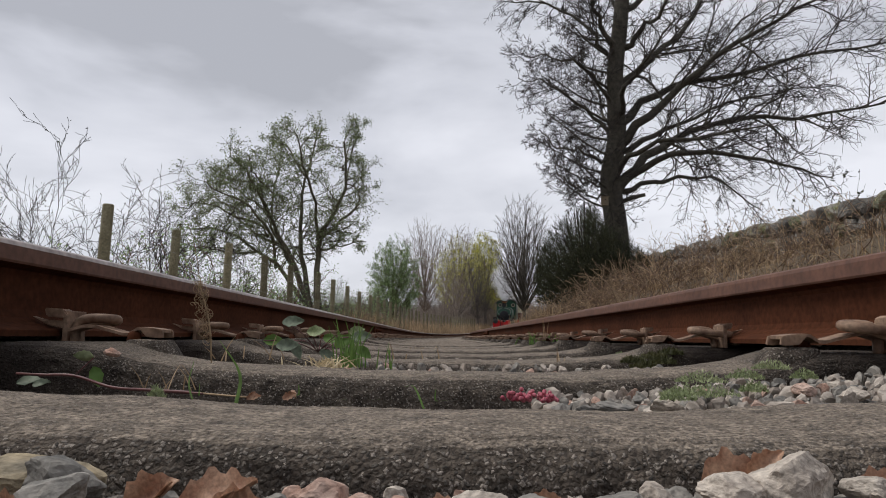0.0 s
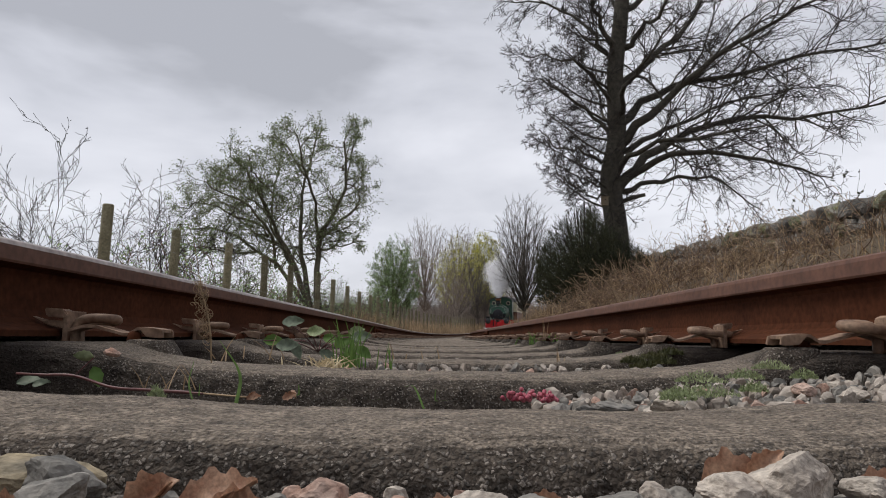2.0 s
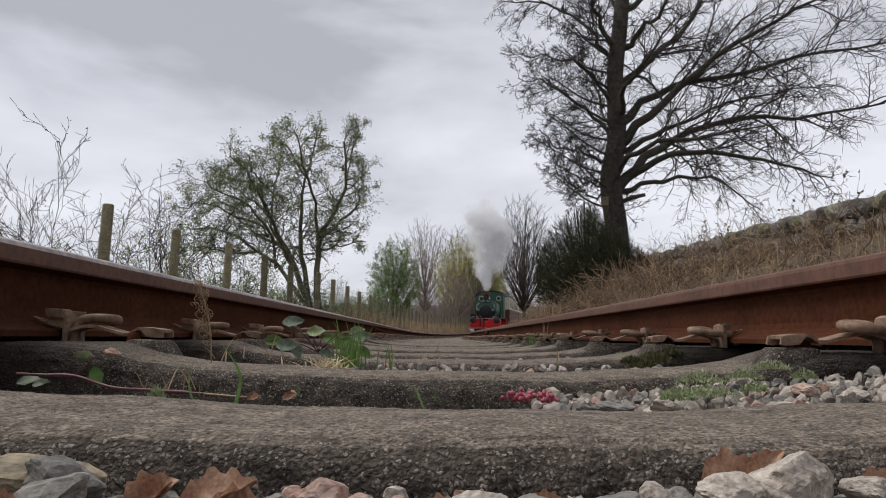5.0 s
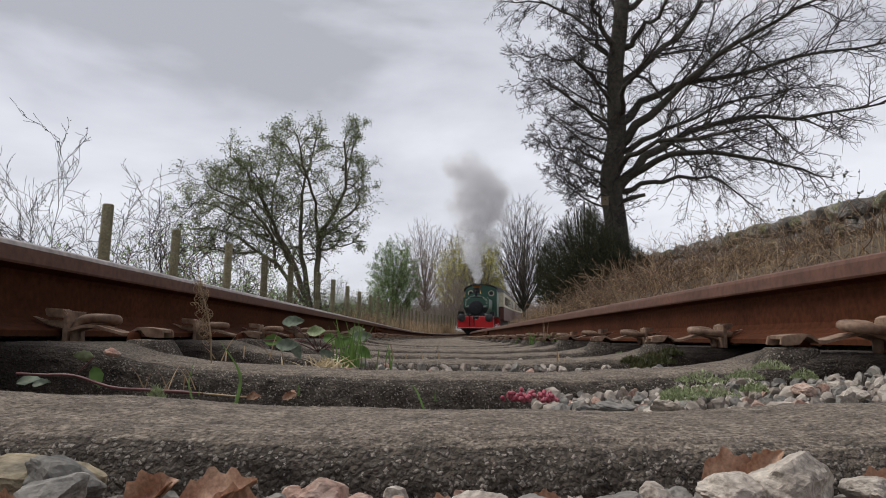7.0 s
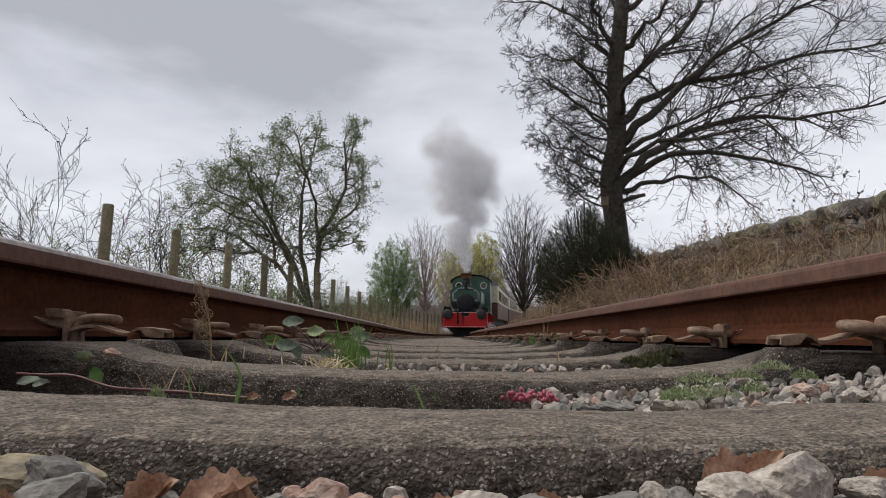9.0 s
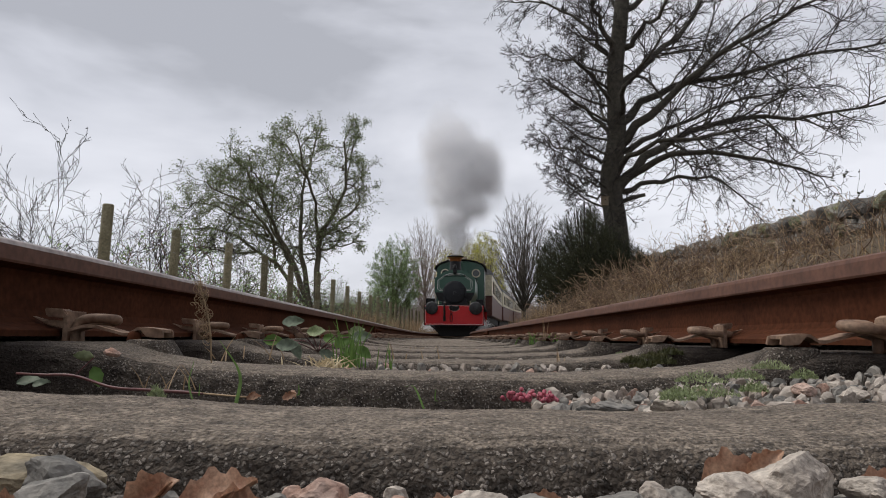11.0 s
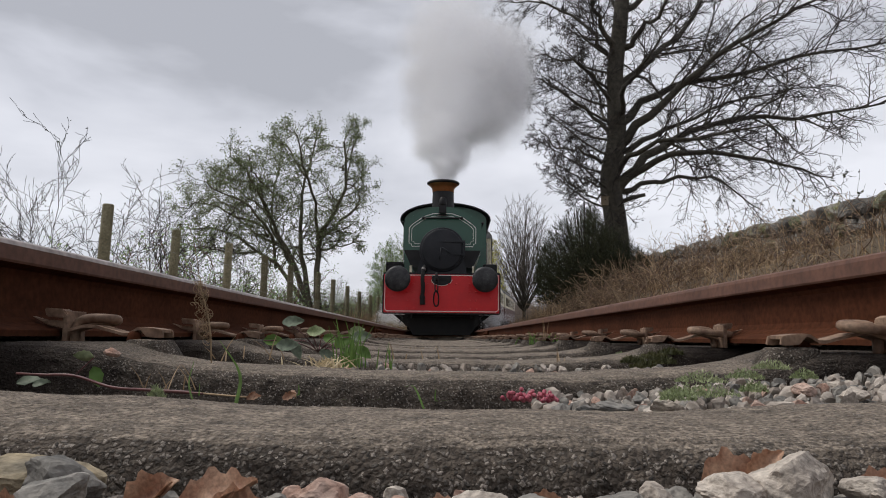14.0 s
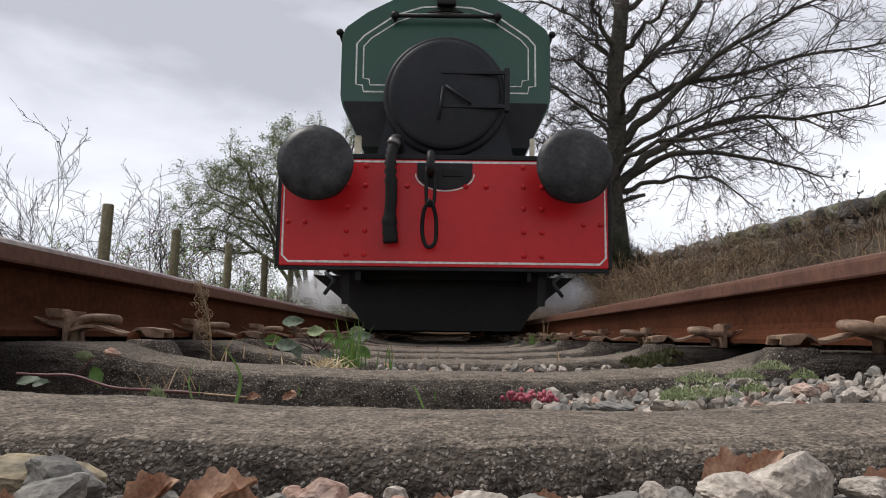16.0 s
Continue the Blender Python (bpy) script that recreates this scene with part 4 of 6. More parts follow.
def coach():
    """A cream-over-maroon carriage with round-cornered side windows."""
    t = thing("railway_carriage", "cream and maroon railway carriage with side windows coupled behind the locomotive", "carriage", group="carriages of the train")
    W, Ln = 1.40, 15.5
    part("lower_body", box(-W, W, 0, Ln, 0.95, 1.98, 0.03), M["maroon"], t, "maroon lower body")
    part("underframe", box(-1.1, 1.1, 0.2, Ln - 0.2, 0.55, 0.95, 0.02), M["frame"], t)
    for y in (2.2, Ln - 2.2):
        part("bogie", box(-0.9, 0.9, y - 1.3, y + 1.3, 0.2, 0.6, 0.05), M["frame"], t, "black bogie frame")
    part("upper_body", box(-W + 0.004, W - 0.004, 0.002, Ln - 0.002, 1.98, 3.10, 0.03), M["cream"], t, "cream upper body")
    part("waist_strip", box(-W - 0.008, W + 0.008, -0.006, Ln + 0.006, 1.955, 1.985), M["black"], t)
    for s in (-1, 1):
        for k in range(8):
            y = 1.5 + k * 1.72
            w = part("window", slab([(y - 0.58, 2.10), (y + 0.58, 2.10), (y + 0.58, 2.86), (y - 0.58, 2.86)], -0.008, 0.008, None, 0.0), M["cream"], t, "framed side window")
            w.matrix_basis = pose(s * (W + 0.002), 0, 0, 0, 0, 90)
            part("pane", slab([(y - 0.53, 2.15), (y + 0.53, 2.15), (y + 0.53, 2.81), (y - 0.53, 2.81)], -0.012, 0.012), M["glass"], w)
    top = arc(-W - 0.04, W + 0.04, 3.08, 3.62)
    part("roof", slab(top + [(0, 3.05)], -0.05, Ln + 0.05), M["roofgrey"], t, "grey arched carriage roof")
    part("gangway", box(-0.5, 0.5, -0.35, 0.0, 1.1, 3.0, 0.05), M["black"], t, "black corridor connection")
    for s in (-1, 1):
        part("buffer", turned([(0, 0), (0.1, 0), (0.1, 0.3), (0.23, 0.33), (0.2, 0.38), (0, 0.4)], pose(s * 0.87, 0, 1.0, 90), 20), M["black"], t)
    return t


first = coach()
COACHES.append((first, 8.5))
for gap in (24.7, 40.9):
    COACHES.append((copy_thing(first, Matrix()), gap))


# ---- steam ----
def puff_mesh(name, seed, flakes, grain):
    """A billow made of many tiny droplets, thick within and ragged at its edge; one metre in radius."""
    rng = np.random.default_rng(seed)
    lobes = rng.normal(size=(16, 3))
    lobes = lobes / np.linalg.norm(lobes, axis=1)[:, None] * rng.uniform(0.25, 0.68, (16, 1))
    size = rng.uniform(0.22, 0.42, 16)
    which = rng.choice(16, flakes, p=size ** 2 / (size ** 2).sum())
    d = rng.normal(size=(flakes, 3))
    d /= np.linalg.norm(d, axis=1)[:, None]
    r = rng.random((flakes, 1)) ** 0.25 * (1 + 0.10 * rng.normal(size=(flakes, 1)))
    c = lobes[which] + d * r * size[which][:, None]
    a = np.cross(d + 0.35 * rng.normal(size=(flakes, 3)), rng.normal(size=(flakes, 3)))
    a /= np.linalg.norm(a, axis=1)[:, None]
    b = np.cross(a, d + 0.35 * rng.normal(size=(flakes, 3)))
    b /= np.linalg.norm(b, axis=1)[:, None]
    g = grain * rng.uniform(0.5, 1.3, (flakes, 1))
    v = np.stack([c + a * g, c - a * g * 0.5 + b * g * 0.87, c - a * g * 0.5 - b * g * 0.87], 1).reshape(-1, 3)
    me = bpy.data.meshes.new(name)
    me.from_pydata(v.tolist(), [], [(3 * i, 3 * i + 1, 3 * i + 2) for i in range(flakes)])
    me.materials.append(M["steam"])
    return me


def plume():
    rng = random.Random(8)
    shapes = [puff_mesh("steam_puff", 40 + k, 16000, 0.0100) for k in range(3)]
    billows = [puff_mesh("steam_puff", 50 + k, 44000, 0.0051) for k in range(3)]
    n = 54
    for k in range(n):
        s = (k + 0.3) / n
        r = 0.26 + 1.65 * s ** 0.6 * rng.uniform(0.5, 1.2)
        ob = new("steam_puff", (billows if r > 0.5 else shapes)[k % 3])
        ob.scale = (r, r, r * rng.uniform(0.85, 1.1))
        tagged(ob, "pale grey billow of steam rising from the chimney", "steam", "steam from the chimney", "stuff")
        PUFFS.append((ob, 0.62 + 2.4 * s + rng.uniform(-0.4, 0.4) * s, rng.uniform(-1.0, 1.0) * min(1.0, 1.5 * s) * 1.75, s, 0.05 + 0.2 * s, rng.uniform(0, 6.28)))
    for s in (-1, 1):
        for k in range(3):
            r = 0.26 + 0.08 * k
            ob = new("steam_puff", billows[k])
            ob.scale = (r * 1.2, r * 1.5, r)
            tagged(ob, "white wisp of steam from the cylinder drains", "steam", "steam from the cylinders", "stuff")
            DRAINS.append((ob, 0.9 + 0.9 * k, s * (0.98 + 0.12 * k), 0.24 + 0.06 * k, rng.uniform(0, 6.28)))


plume()


# ---- trees ----
class Wood:
    """Collects branches as tubes: thick ones and twigs apart, and the tips for leaves."""

    def __init__(self, seed):
        self.rng = random.Random(seed)
        self.thick, self.thin, self.tips = ([], []), ([], []), []

    def limb(self, pts, r0, r1, limit=0.035):
        n = len(pts)
        radii = [r0 + (r1 - r0) * (k / (n - 1)) ** 0.8 for k in range(n)]
        t = self.thick if r0 > limit else self.thin
        sides = 9 if r0 > 0.15 else 6 if r0 > limit else 4 if r0 > 0.02 else 3
        tube(pts, radii, sides, t[0], t[1], False)
        return radii

    def grow(self, p, d, length, r, level, spec):
        """A wandering branch with side shoots, down to the last level."""
        rng = self.rng
        n = spec["seg"][min(level, len(spec["seg"]) - 1)]
        bend, lift = spec["bend"], spec["lift"]
        pts = [p.copy()]
        q, e = p.copy(), d.normalized()
        for k in range(n):
            e = (e + Vector((rng.gauss(0, bend), rng.gauss(0, bend), rng.gauss(0, bend) + lift))).normalized()
            q = q + e * (length / n)
            pts.append(q.copy())
        self.limb(pts, r, max(r * 0.3, spec["tip"]))
        if level >= spec["levels"]:
            self.tips += pts[1:]
            return
        self.sprout(pts, r, length, level, spec)

    def sprout(self, pts, r, length, level, spec, start=0.18):
        rng = self.rng
        n = len(pts) - 1
        count = spec["kids"][min(level, len(spec["kids"]) - 1)]
        for c in range(count):
            s = start + (1 - start) * (c + rng.random()) / count
            i = min(n - 1, int(s * n))
            f = s * n - i
            base = pts[i].lerp(pts[i + 1], f)
            along = (pts[i + 1] - pts[i]).normalized()
            side = along.cross(Vector((rng.gauss(0, 1), rng.gauss(0, 1), rng.gauss(0, 1)))).normalized()
            a = radians(rng.uniform(*spec["angle"]))
            e = along * math.cos(a) + side * math.sin(a)
            k = spec["ratio"] * (1.15 - 0.55 * s) * rng.uniform(0.65, 1.2)
            self.grow(base, e, length * k, max(r * spec["thin"] * (1.1 - 0.5 * s), spec["tip"]), level + 1, spec)

    def parts(self, owner, bark, twig):
        part("trunk", mesh_of("trunk", *self.thick, bark, True), None, owner)
        part("crown", mesh_of("crown", *self.thin, twig, False), None, owner, "fine dark twigs")


def leaves(name, tips, count, size, spread, material, owner, seed, label="", long=1.6):
    """Small pointed leaves round the twigs."""
    rng = np.random.default_rng(seed)
    tips = np.array([tuple(p) for p in tips])
    c = tips[rng.integers(0, len(tips), count)] + rng.normal(size=(count, 3)) * spread
    a = rng.normal(size=(count, 3))
    a /= np.linalg.norm(a, axis=1)[:, None]
    b = np.cross(a, rng.normal(size=(count, 3)))
    b /= np.linalg.norm(b, axis=1)[:, None]
    s = size * rng.uniform(0.5, 1.3, (count, 1))
    v = np.stack([c - a * s * long * 0.5, c + b * s * 0.5, c + a * s * long * 0.5, c - b * s * 0.5], 1).reshape(-1, 3)
    me = bpy.data.meshes.new(name)
    me.from_pydata(v.tolist(), [], [(4 * i, 4 * i + 1, 4 * i + 2, 4 * i + 3) for i in range(count)])
    me.materials.append(material)
    return tagged(part(name, me, None, owner, label), kind="stuff")


def big_tree():
    t = thing("oak_tree", "tall bare oak with dark spreading limbs on the bank", "tree")
    w = Wood(11)
    spec = dict(seg=(8, 8, 7, 5, 4), bend=0.19, lift=0.004, kids=(13, 9, 6, 4), angle=(25, 62), ratio=0.50, thin=0.54, tip=0.0060, levels=4)
    trunk = smooth_line([(6.03, 24.14, 1.09), (5.93, 24.14, 1.97), (5.82, 24.14, 3.94), (5.65, 24.14, 5.54), (5.92, 24.14, 7.18), (5.88, 24.14, 9.26), (6.13, 24.14, 11.38), (6.33, 24.14, 13.56), (6.67, 24.14, 15.77)], 26)
    w.limb(trunk, 0.48, 0.22)
    limbs = [
        ([(5.88, 24.14, 5.24), (6.72, 24.36, 6.32), (7.88, 24.80, 7.28), (9.71, 25.24, 8.08), (12.44, 25.68, 8.46), (15.27, 26.12, 9.08)], 0.22),
        ([(5.91, 24.14, 6.73), (6.97, 23.70, 7.87), (8.36, 23.04, 9.42), (10.16, 22.60, 10.70), (12.08, 22.17, 11.69)], 0.20),
        ([(5.97, 24.14, 7.55), (7.52, 24.80, 8.98), (10.16, 25.68, 10.10), (13.32, 26.34, 11.19), (16.72, 26.77, 12.00)], 0.17),
        ([(5.92, 24.14, 5.34), (7.06, 23.48, 6.16), (8.56, 22.82, 6.27), (10.03, 22.38, 5.75), (11.43, 21.95, 5.14)], 0.15),
        ([(5.92, 24.14, 5.14), (7.63, 24.80, 5.75), (9.21, 25.24, 5.78), (10.80, 25.68, 4.83)], 0.11),
        ([(5.91, 24.14, 8.84), (7.41, 25.02, 10.48), (9.26, 25.90, 12.93), (11.38, 26.55, 15.43)], 0.17),
        ([(6.06, 24.14, 10.32), (6.86, 23.04, 11.08), (7.71, 21.95, 12.34)], 0.14),
        ([(5.66, 24.14, 5.95), (4.59, 23.70, 6.43), (3.35, 23.26, 6.46), (2.26, 22.93, 7.08)], 0.075),
        ([(5.84, 24.14, 7.07), (4.60, 24.69, 8.39), (3.23, 25.24, 9.43), (1.89, 25.68, 9.70)], 0.085),
        ([(5.86, 24.14, 8.21), (4.56, 23.37, 9.16), (3.12, 22.82, 9.53), (1.74, 22.38, 9.34)], 0.08),
        ([(5.92, 24.14, 9.47), (5.03, 24.58, 11.14), (3.46, 25.24, 12.55), (1.12, 25.68, 12.98)], 0.10),
        ([(5.97, 24.14, 9.89), (5.16, 23.26, 10.96), (4.26, 22.60, 12.07), (3.02, 21.95, 12.70)], 0.12),
        ([(5.64, 24.14, 5.14), (4.74, 24.58, 5.59), (3.80, 25.02, 6.14), (3.12, 25.24, 7.15)], 0.06),
        ([(5.64, 24.14, 5.04), (4.67, 23.26, 4.85), (3.80, 22.60, 4.99), (3.01, 22.17, 5.44)], 0.05),
        ([(5.93, 24.14, 7.80), (5.89, 22.49, 8.43), (6.11, 20.63, 8.64), (6.41, 19.31, 9.29)], 0.12),
        ([(5.90, 24.14, 6.36), (6.20, 26.34, 8.05), (6.26, 28.53, 9.94), (5.88, 30.07, 12.30)], 0.12),
        ([(6.08, 24.14, 10.95), (6.05, 25.24, 13.25), (5.90, 26.34, 15.98)], 0.11),
        ([(6.17, 24.14, 11.81), (8.46, 24.69, 13.88), (11.50, 25.24, 15.59)], 0.13),
        ([(5.89, 24.14, 5.75), (6.55, 22.38, 6.38), (7.66, 20.85, 6.22), (9.06, 19.75, 6.17)], 0.12),
        ([(5.97, 24.14, 6.56), (8.16, 26.34, 8.18), (11.22, 27.87, 9.88), (15.08, 28.97, 11.18)], 0.13),
    ]
    for pts, r in limbs:
        # the crown is narrower over the track
        pts = [(5.9 + (x - 5.9) * (0.82 if x < 5.9 else 1.16), y, z) for x, y, z in pts]
        line = smooth_line(pts, 14)
        line = [p + Vector((w.rng.gauss(0, 0.07), w.rng.gauss(0, 0.07), w.rng.gauss(0, 0.07))) * (k > 0) for k, p in enumerate(line)]
        length = sum((b - a).length for a, b in zip(line, line[1:]))
        w.limb(line, r, max(0.016, r * 0.13))
        if pts[-1][0] < 5.0:
            w.sprout(line, r * 0.5, length * 0.62, 1, dict(spec, kids=(0, int(5.0 * length), 8, 6)), 0.08)
        else:
            w.sprout(line, r * 0.46, length * 0.62, 1, dict(spec, kids=(0, max(6, int(2.2 * length)), 8, 5)), 0.28)
    # slighter boughs over the track
    for k in range(11):
        z0 = 4.5 + 0.62 * k
        reach = w.rng.uniform(1.7, 2.7)
        side = 1.6 * (-1) ** k * w.rng.uniform(0.2, 1.0)
        line = smooth_line([(5.72, 24.14, z0), (5.72 - reach * 0.4, 24.14 + side * 0.5, z0 + 0.35), (5.72 - reach * 0.75, 24.14 + side * 0.8, z0 + 0.9), (5.72 - reach, 24.14 + side, z0 + 1.3)], 12)
        w.limb(line, 0.05, 0.012)
        w.sprout(line, 0.022, reach * 0.75, 1, dict(spec, kids=(0, int(6 * reach), 7, 5)), 0.12)
    # broken stub
    w.limb(smooth_line([(5.91, 24.14, 4.74), (6.37, 23.92, 4.90), (6.77, 23.81, 4.98)], 5), 0.09, 0.06)
    # small shoots off the bole
    for k in range(60):
        p = trunk[w.rng.randint(6, 22)]
        e = Vector((w.rng.gauss(0, 1), w.rng.gauss(0, 1), 0.5)).normalized()
        w.grow(p, e, w.rng.uniform(0.8, 1.8), 0.02, 2, spec)
    w.parts(t, M["bark"], M["twig"])
    # flared foot
    foot = (6.03, 24.14, 1.09)
    part("root_flare", turned([(0.9, -0.6), (0.72, -0.25), (0.56, 0.1), (0.44, 0.7)], pose(*foot), 18), M["bark"], t)
    return t


big_tree()


def bird_box():
    c = Vector((5.28, 23.43, 4.67))
    t = thing("bird_box", "small weathered wooden nest box fixed to the oak trunk", "nest box", pose(*c))
    part("box_body", box(-0.11, 0.11, -0.09, 0.09, -0.16, 0.12, 0.006), M["bird_box"], t)
    part("box_lid", box(-0.14, 0.14, -0.14, 0.10, 0.124, 0.15, 0.004), M["bird_box"], t)
    part("entrance", turned([(0, 0.0), (0.02, 0.0), (0.02, 0.004), (0, 0.004)], pose(0, -0.09, 0.03, 90), 12), M["frame"], t, "dark round entrance hole")


bird_box()


def hawthorn():
    t = thing("hawthorn_tree", "many-stemmed hawthorn in young green leaf behind the fence", "tree")
    w = Wood(23)
    spec = dict(seg=(7, 7, 6, 5), bend=0.27, lift=-0.02, kids=(10, 8, 6, 4), angle=(30, 75), ratio=0.52, thin=0.5, tip=0.005, levels=3)
    stems = [
        ([(-3.65, 19.75, 0.75), (-3.71, 19.75, 2.00), (-3.68, 19.75, 2.89), (-3.15, 19.53, 3.67), (-2.83, 19.31, 4.69), (-2.94, 19.20, 5.72)], 0.15),
        ([(-3.68, 19.75, 2.81), (-3.19, 20.08, 3.36), (-2.60, 20.41, 4.27), (-2.52, 20.63, 5.36)], 0.09),
        ([(-3.89, 19.75, 0.75), (-4.20, 19.97, 2.34), (-4.34, 20.19, 3.53), (-4.31, 20.41, 4.94), (-4.06, 20.63, 6.40)], 0.13),
        ([(-3.90, 19.75, 0.88), (-4.48, 19.42, 2.28), (-5.08, 19.09, 3.49), (-5.54, 18.87, 4.56), (-6.12, 18.65, 5.05)], 0.13),
        ([(-3.94, 19.75, 0.80), (-4.95, 20.08, 2.02), (-5.89, 20.41, 2.71), (-6.99, 20.63, 3.24), (-8.01, 20.85, 3.27)], 0.11),
        ([(-4.39, 19.75, 1.99), (-5.25, 20.41, 3.23), (-5.50, 21.07, 4.56), (-5.34, 21.73, 6.18)], 0.09),
        ([(-4.95, 19.75, 1.99), (-4.89, 19.09, 2.70), (-5.53, 18.43, 3.67), (-6.62, 18.00, 4.18)], 0.08),
        ([(-5.06, 19.31, 3.37), (-6.07, 19.64, 4.24), (-7.02, 19.97, 4.81)], 0.06),
        ([(-3.70, 19.75, 2.97), (-3.68, 18.65, 3.89), (-3.89, 18.00, 4.81), (-4.04, 17.56, 5.52)], 0.08),
        ([(-3.76, 19.75, 2.48), (-3.12, 19.75, 2.65), (-2.30, 19.53, 2.79)], 0.05),
        ([(-5.66, 20.19, 2.52), (-6.34, 19.75, 2.46), (-7.07, 19.31, 2.55), (-7.55, 19.09, 2.68)], 0.05),
        ([(-5.24, 19.75, 3.12), (-6.40, 19.75, 3.60), (-7.23, 19.53, 3.88), (-7.66, 19.31, 3.67)], 0.06),
        ([(-4.73, 19.75, 2.64), (-5.98, 20.63, 3.25), (-7.09, 21.29, 4.23), (-7.98, 21.73, 4.86)], 0.06),
        ([(-4.79, 19.75, 3.95), (-5.32, 18.65, 4.50), (-5.46, 18.00, 4.95)], 0.05),
        ([(-4.17, 19.75, 4.78), (-4.97, 20.19, 5.91), (-5.54, 20.41, 6.23)], 0.05),
        ([(-2.96, 19.31, 4.85), (-2.69, 19.53, 5.74), (-2.58, 19.75, 6.48)], 0.05),
    ]
    for pts, r in stems:
        pts = [(-3.8 + (x + 3.8) * 0.95, y, 0.75 + (z - 0.75) * 0.95) for x, y, z in pts]
        line = smooth_line(pts, 12)
        line = [p + Vector((w.rng.gauss(0, 0.04), w.rng.gauss(0, 0.04), w.rng.gauss(0, 0.04))) * (k > 0) for k, p in enumerate(line)]
        length = sum((b - a).length for a, b in zip(line, line[1:]))
        w.limb(line, r * 0.72, max(0.012, r * 0.16))
        w.sprout(line, r * 0.4, min(length, 3.4) * 0.66, 1, dict(spec, kids=(0, max(6, int(5.6 * length)), 9, 5)), 0.2)
    w.parts(t, M["haw_bark"], M["haw_bark"])
    leaves("foliage", w.tips, 52000, 0.028, 0.06, M["haw_leaf"], t, 5, "small fresh green leaves")


hawthorn()


def fan_tree(name, label, x, y, height, half, seed, bark, twig, leaf=None, count=0, size=0.1, limbs=90, low=0.14, leaf_label="", tip=0.008, kids=(0, 10, 5)):
    """A tree of the middle distance: a short bole and many ascending limbs that fill a rounded crown."""
    t = thing(name, label, "tree")
    w = Wood(seed)
    rng = w.rng
    z = bank(x, y) - 0.1
    r = height * 0.0135
    stem = smooth_line([(x, y, z), (x + 0.06, y, z + height * 0.14), (x - 0.04, y, z + height * 0.28), (x, y, z + height * 0.46)], 14)
    w.limb(stem, r * 1.2, r * 0.45)
    spec = dict(seg=(6, 5, 4, 3), bend=0.09, lift=0.006, kids=kids, angle=(20, 52), ratio=0.30, thin=0.55, tip=tip, levels=3)
    mid, hh = z + height * (1 + low) / 2 * 0.96, height * (1 - low) / 2 * 0.93
    for k in range(limbs):
        c = 1 - 1.55 * (k + rng.random()) / limbs
        a = 2.39996 * k + rng.uniform(-0.3, 0.3)
        q = math.sqrt(max(0.0, 1 - c * c)) * half * 0.9 * rng.uniform(0.75, 1.08)
        end = Vector((x + q * math.cos(a), y + q * math.sin(a), mid + hh * c * rng.uniform(0.85, 1.05)))
        foot = stem[max(5, min(13, int(4 + 9 * (c + 0.55) / 1.55 * rng.uniform(0.6, 1.0))))]
        d = end - foot
        line = smooth_line([foot, foot + Vector((d.x * 0.34, d.y * 0.34, d.z * 0.30)), foot + Vector((d.x * 0.70, d.y * 0.70, d.z * 0.68)), end], 9)
        line = [p + Vector((rng.gauss(0, 1), rng.gauss(0, 1), rng.gauss(0, 1))) * 0.006 * height * (i > 0) for i, p in enumerate(line)]
        w.limb(line, r * rng.uniform(0.18, 0.32), tip * 1.2)
        w.sprout(line, r * 0.13, height * 0.36, 1, spec, 0.35)
        w.tips += line[5:]
    w.parts(t, bark, twig)
    if leaf:
        leaves("foliage", w.tips, count, size, size * 1.6, leaf, t, seed, leaf_label)
    return t


fan_tree("bare_tree", "tall bare grey-brown tree beside the curve of the line", 7.3, 68, 14.6, 3.4, 4, M["bark"], M["grey_twig"], limbs=110, low=0.2)
fan_tree("leafy_tree", "slender tree covered in fresh green leaves by the fence", -3.75, 48.3, 7.2, 1.9, 9, M["haw_bark"], M["haw_bark"], M["green_leaf"], 26000, 0.05, 70, 0.08, "fresh green leaves", 0.006)
fan_tree("bare_tree", "bare tree in the distance behind the fence, paled by painted haze", -3.1, 94, 16.0, 4.6, 14, M["hazy_twig"], M["hazy_twig"], limbs=100, low=0.2)
fan_tree("bare_tree", "bare tree in the distance behind the fence, paled by painted haze", 1.9, 104, 16.2, 3.8, 15, M["hazy_twig"], M["hazy_twig"], limbs=90, low=0.2)
fan_tree("willow_tree", "broad tree with yellow-green spring catkins", 1.3, 81, 11.8, 3.3, 17, M["grey_twig"], M["hazy_twig"], M["yellow_leaf"], 7000, 0.10, 80, 0.1, "yellow-green catkins")
fan_tree("willow_tree", "broad tree with yellow-green spring catkins", 5.2, 99, 14.4, 3.2, 18, M["grey_twig"], M["hazy_twig"], M["yellow_leaf"], 16000, 0.12, 80, 0.1, "yellow-green catkins")
fan_tree("bare_tree", "small bare brown tree by the bend", 0.6, 66, 6.8, 2.2, 21, M["grey_twig"], M["hazy_twig"], limbs=60, low=0.06)
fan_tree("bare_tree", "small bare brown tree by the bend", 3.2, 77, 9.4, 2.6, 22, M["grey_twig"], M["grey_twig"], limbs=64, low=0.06)


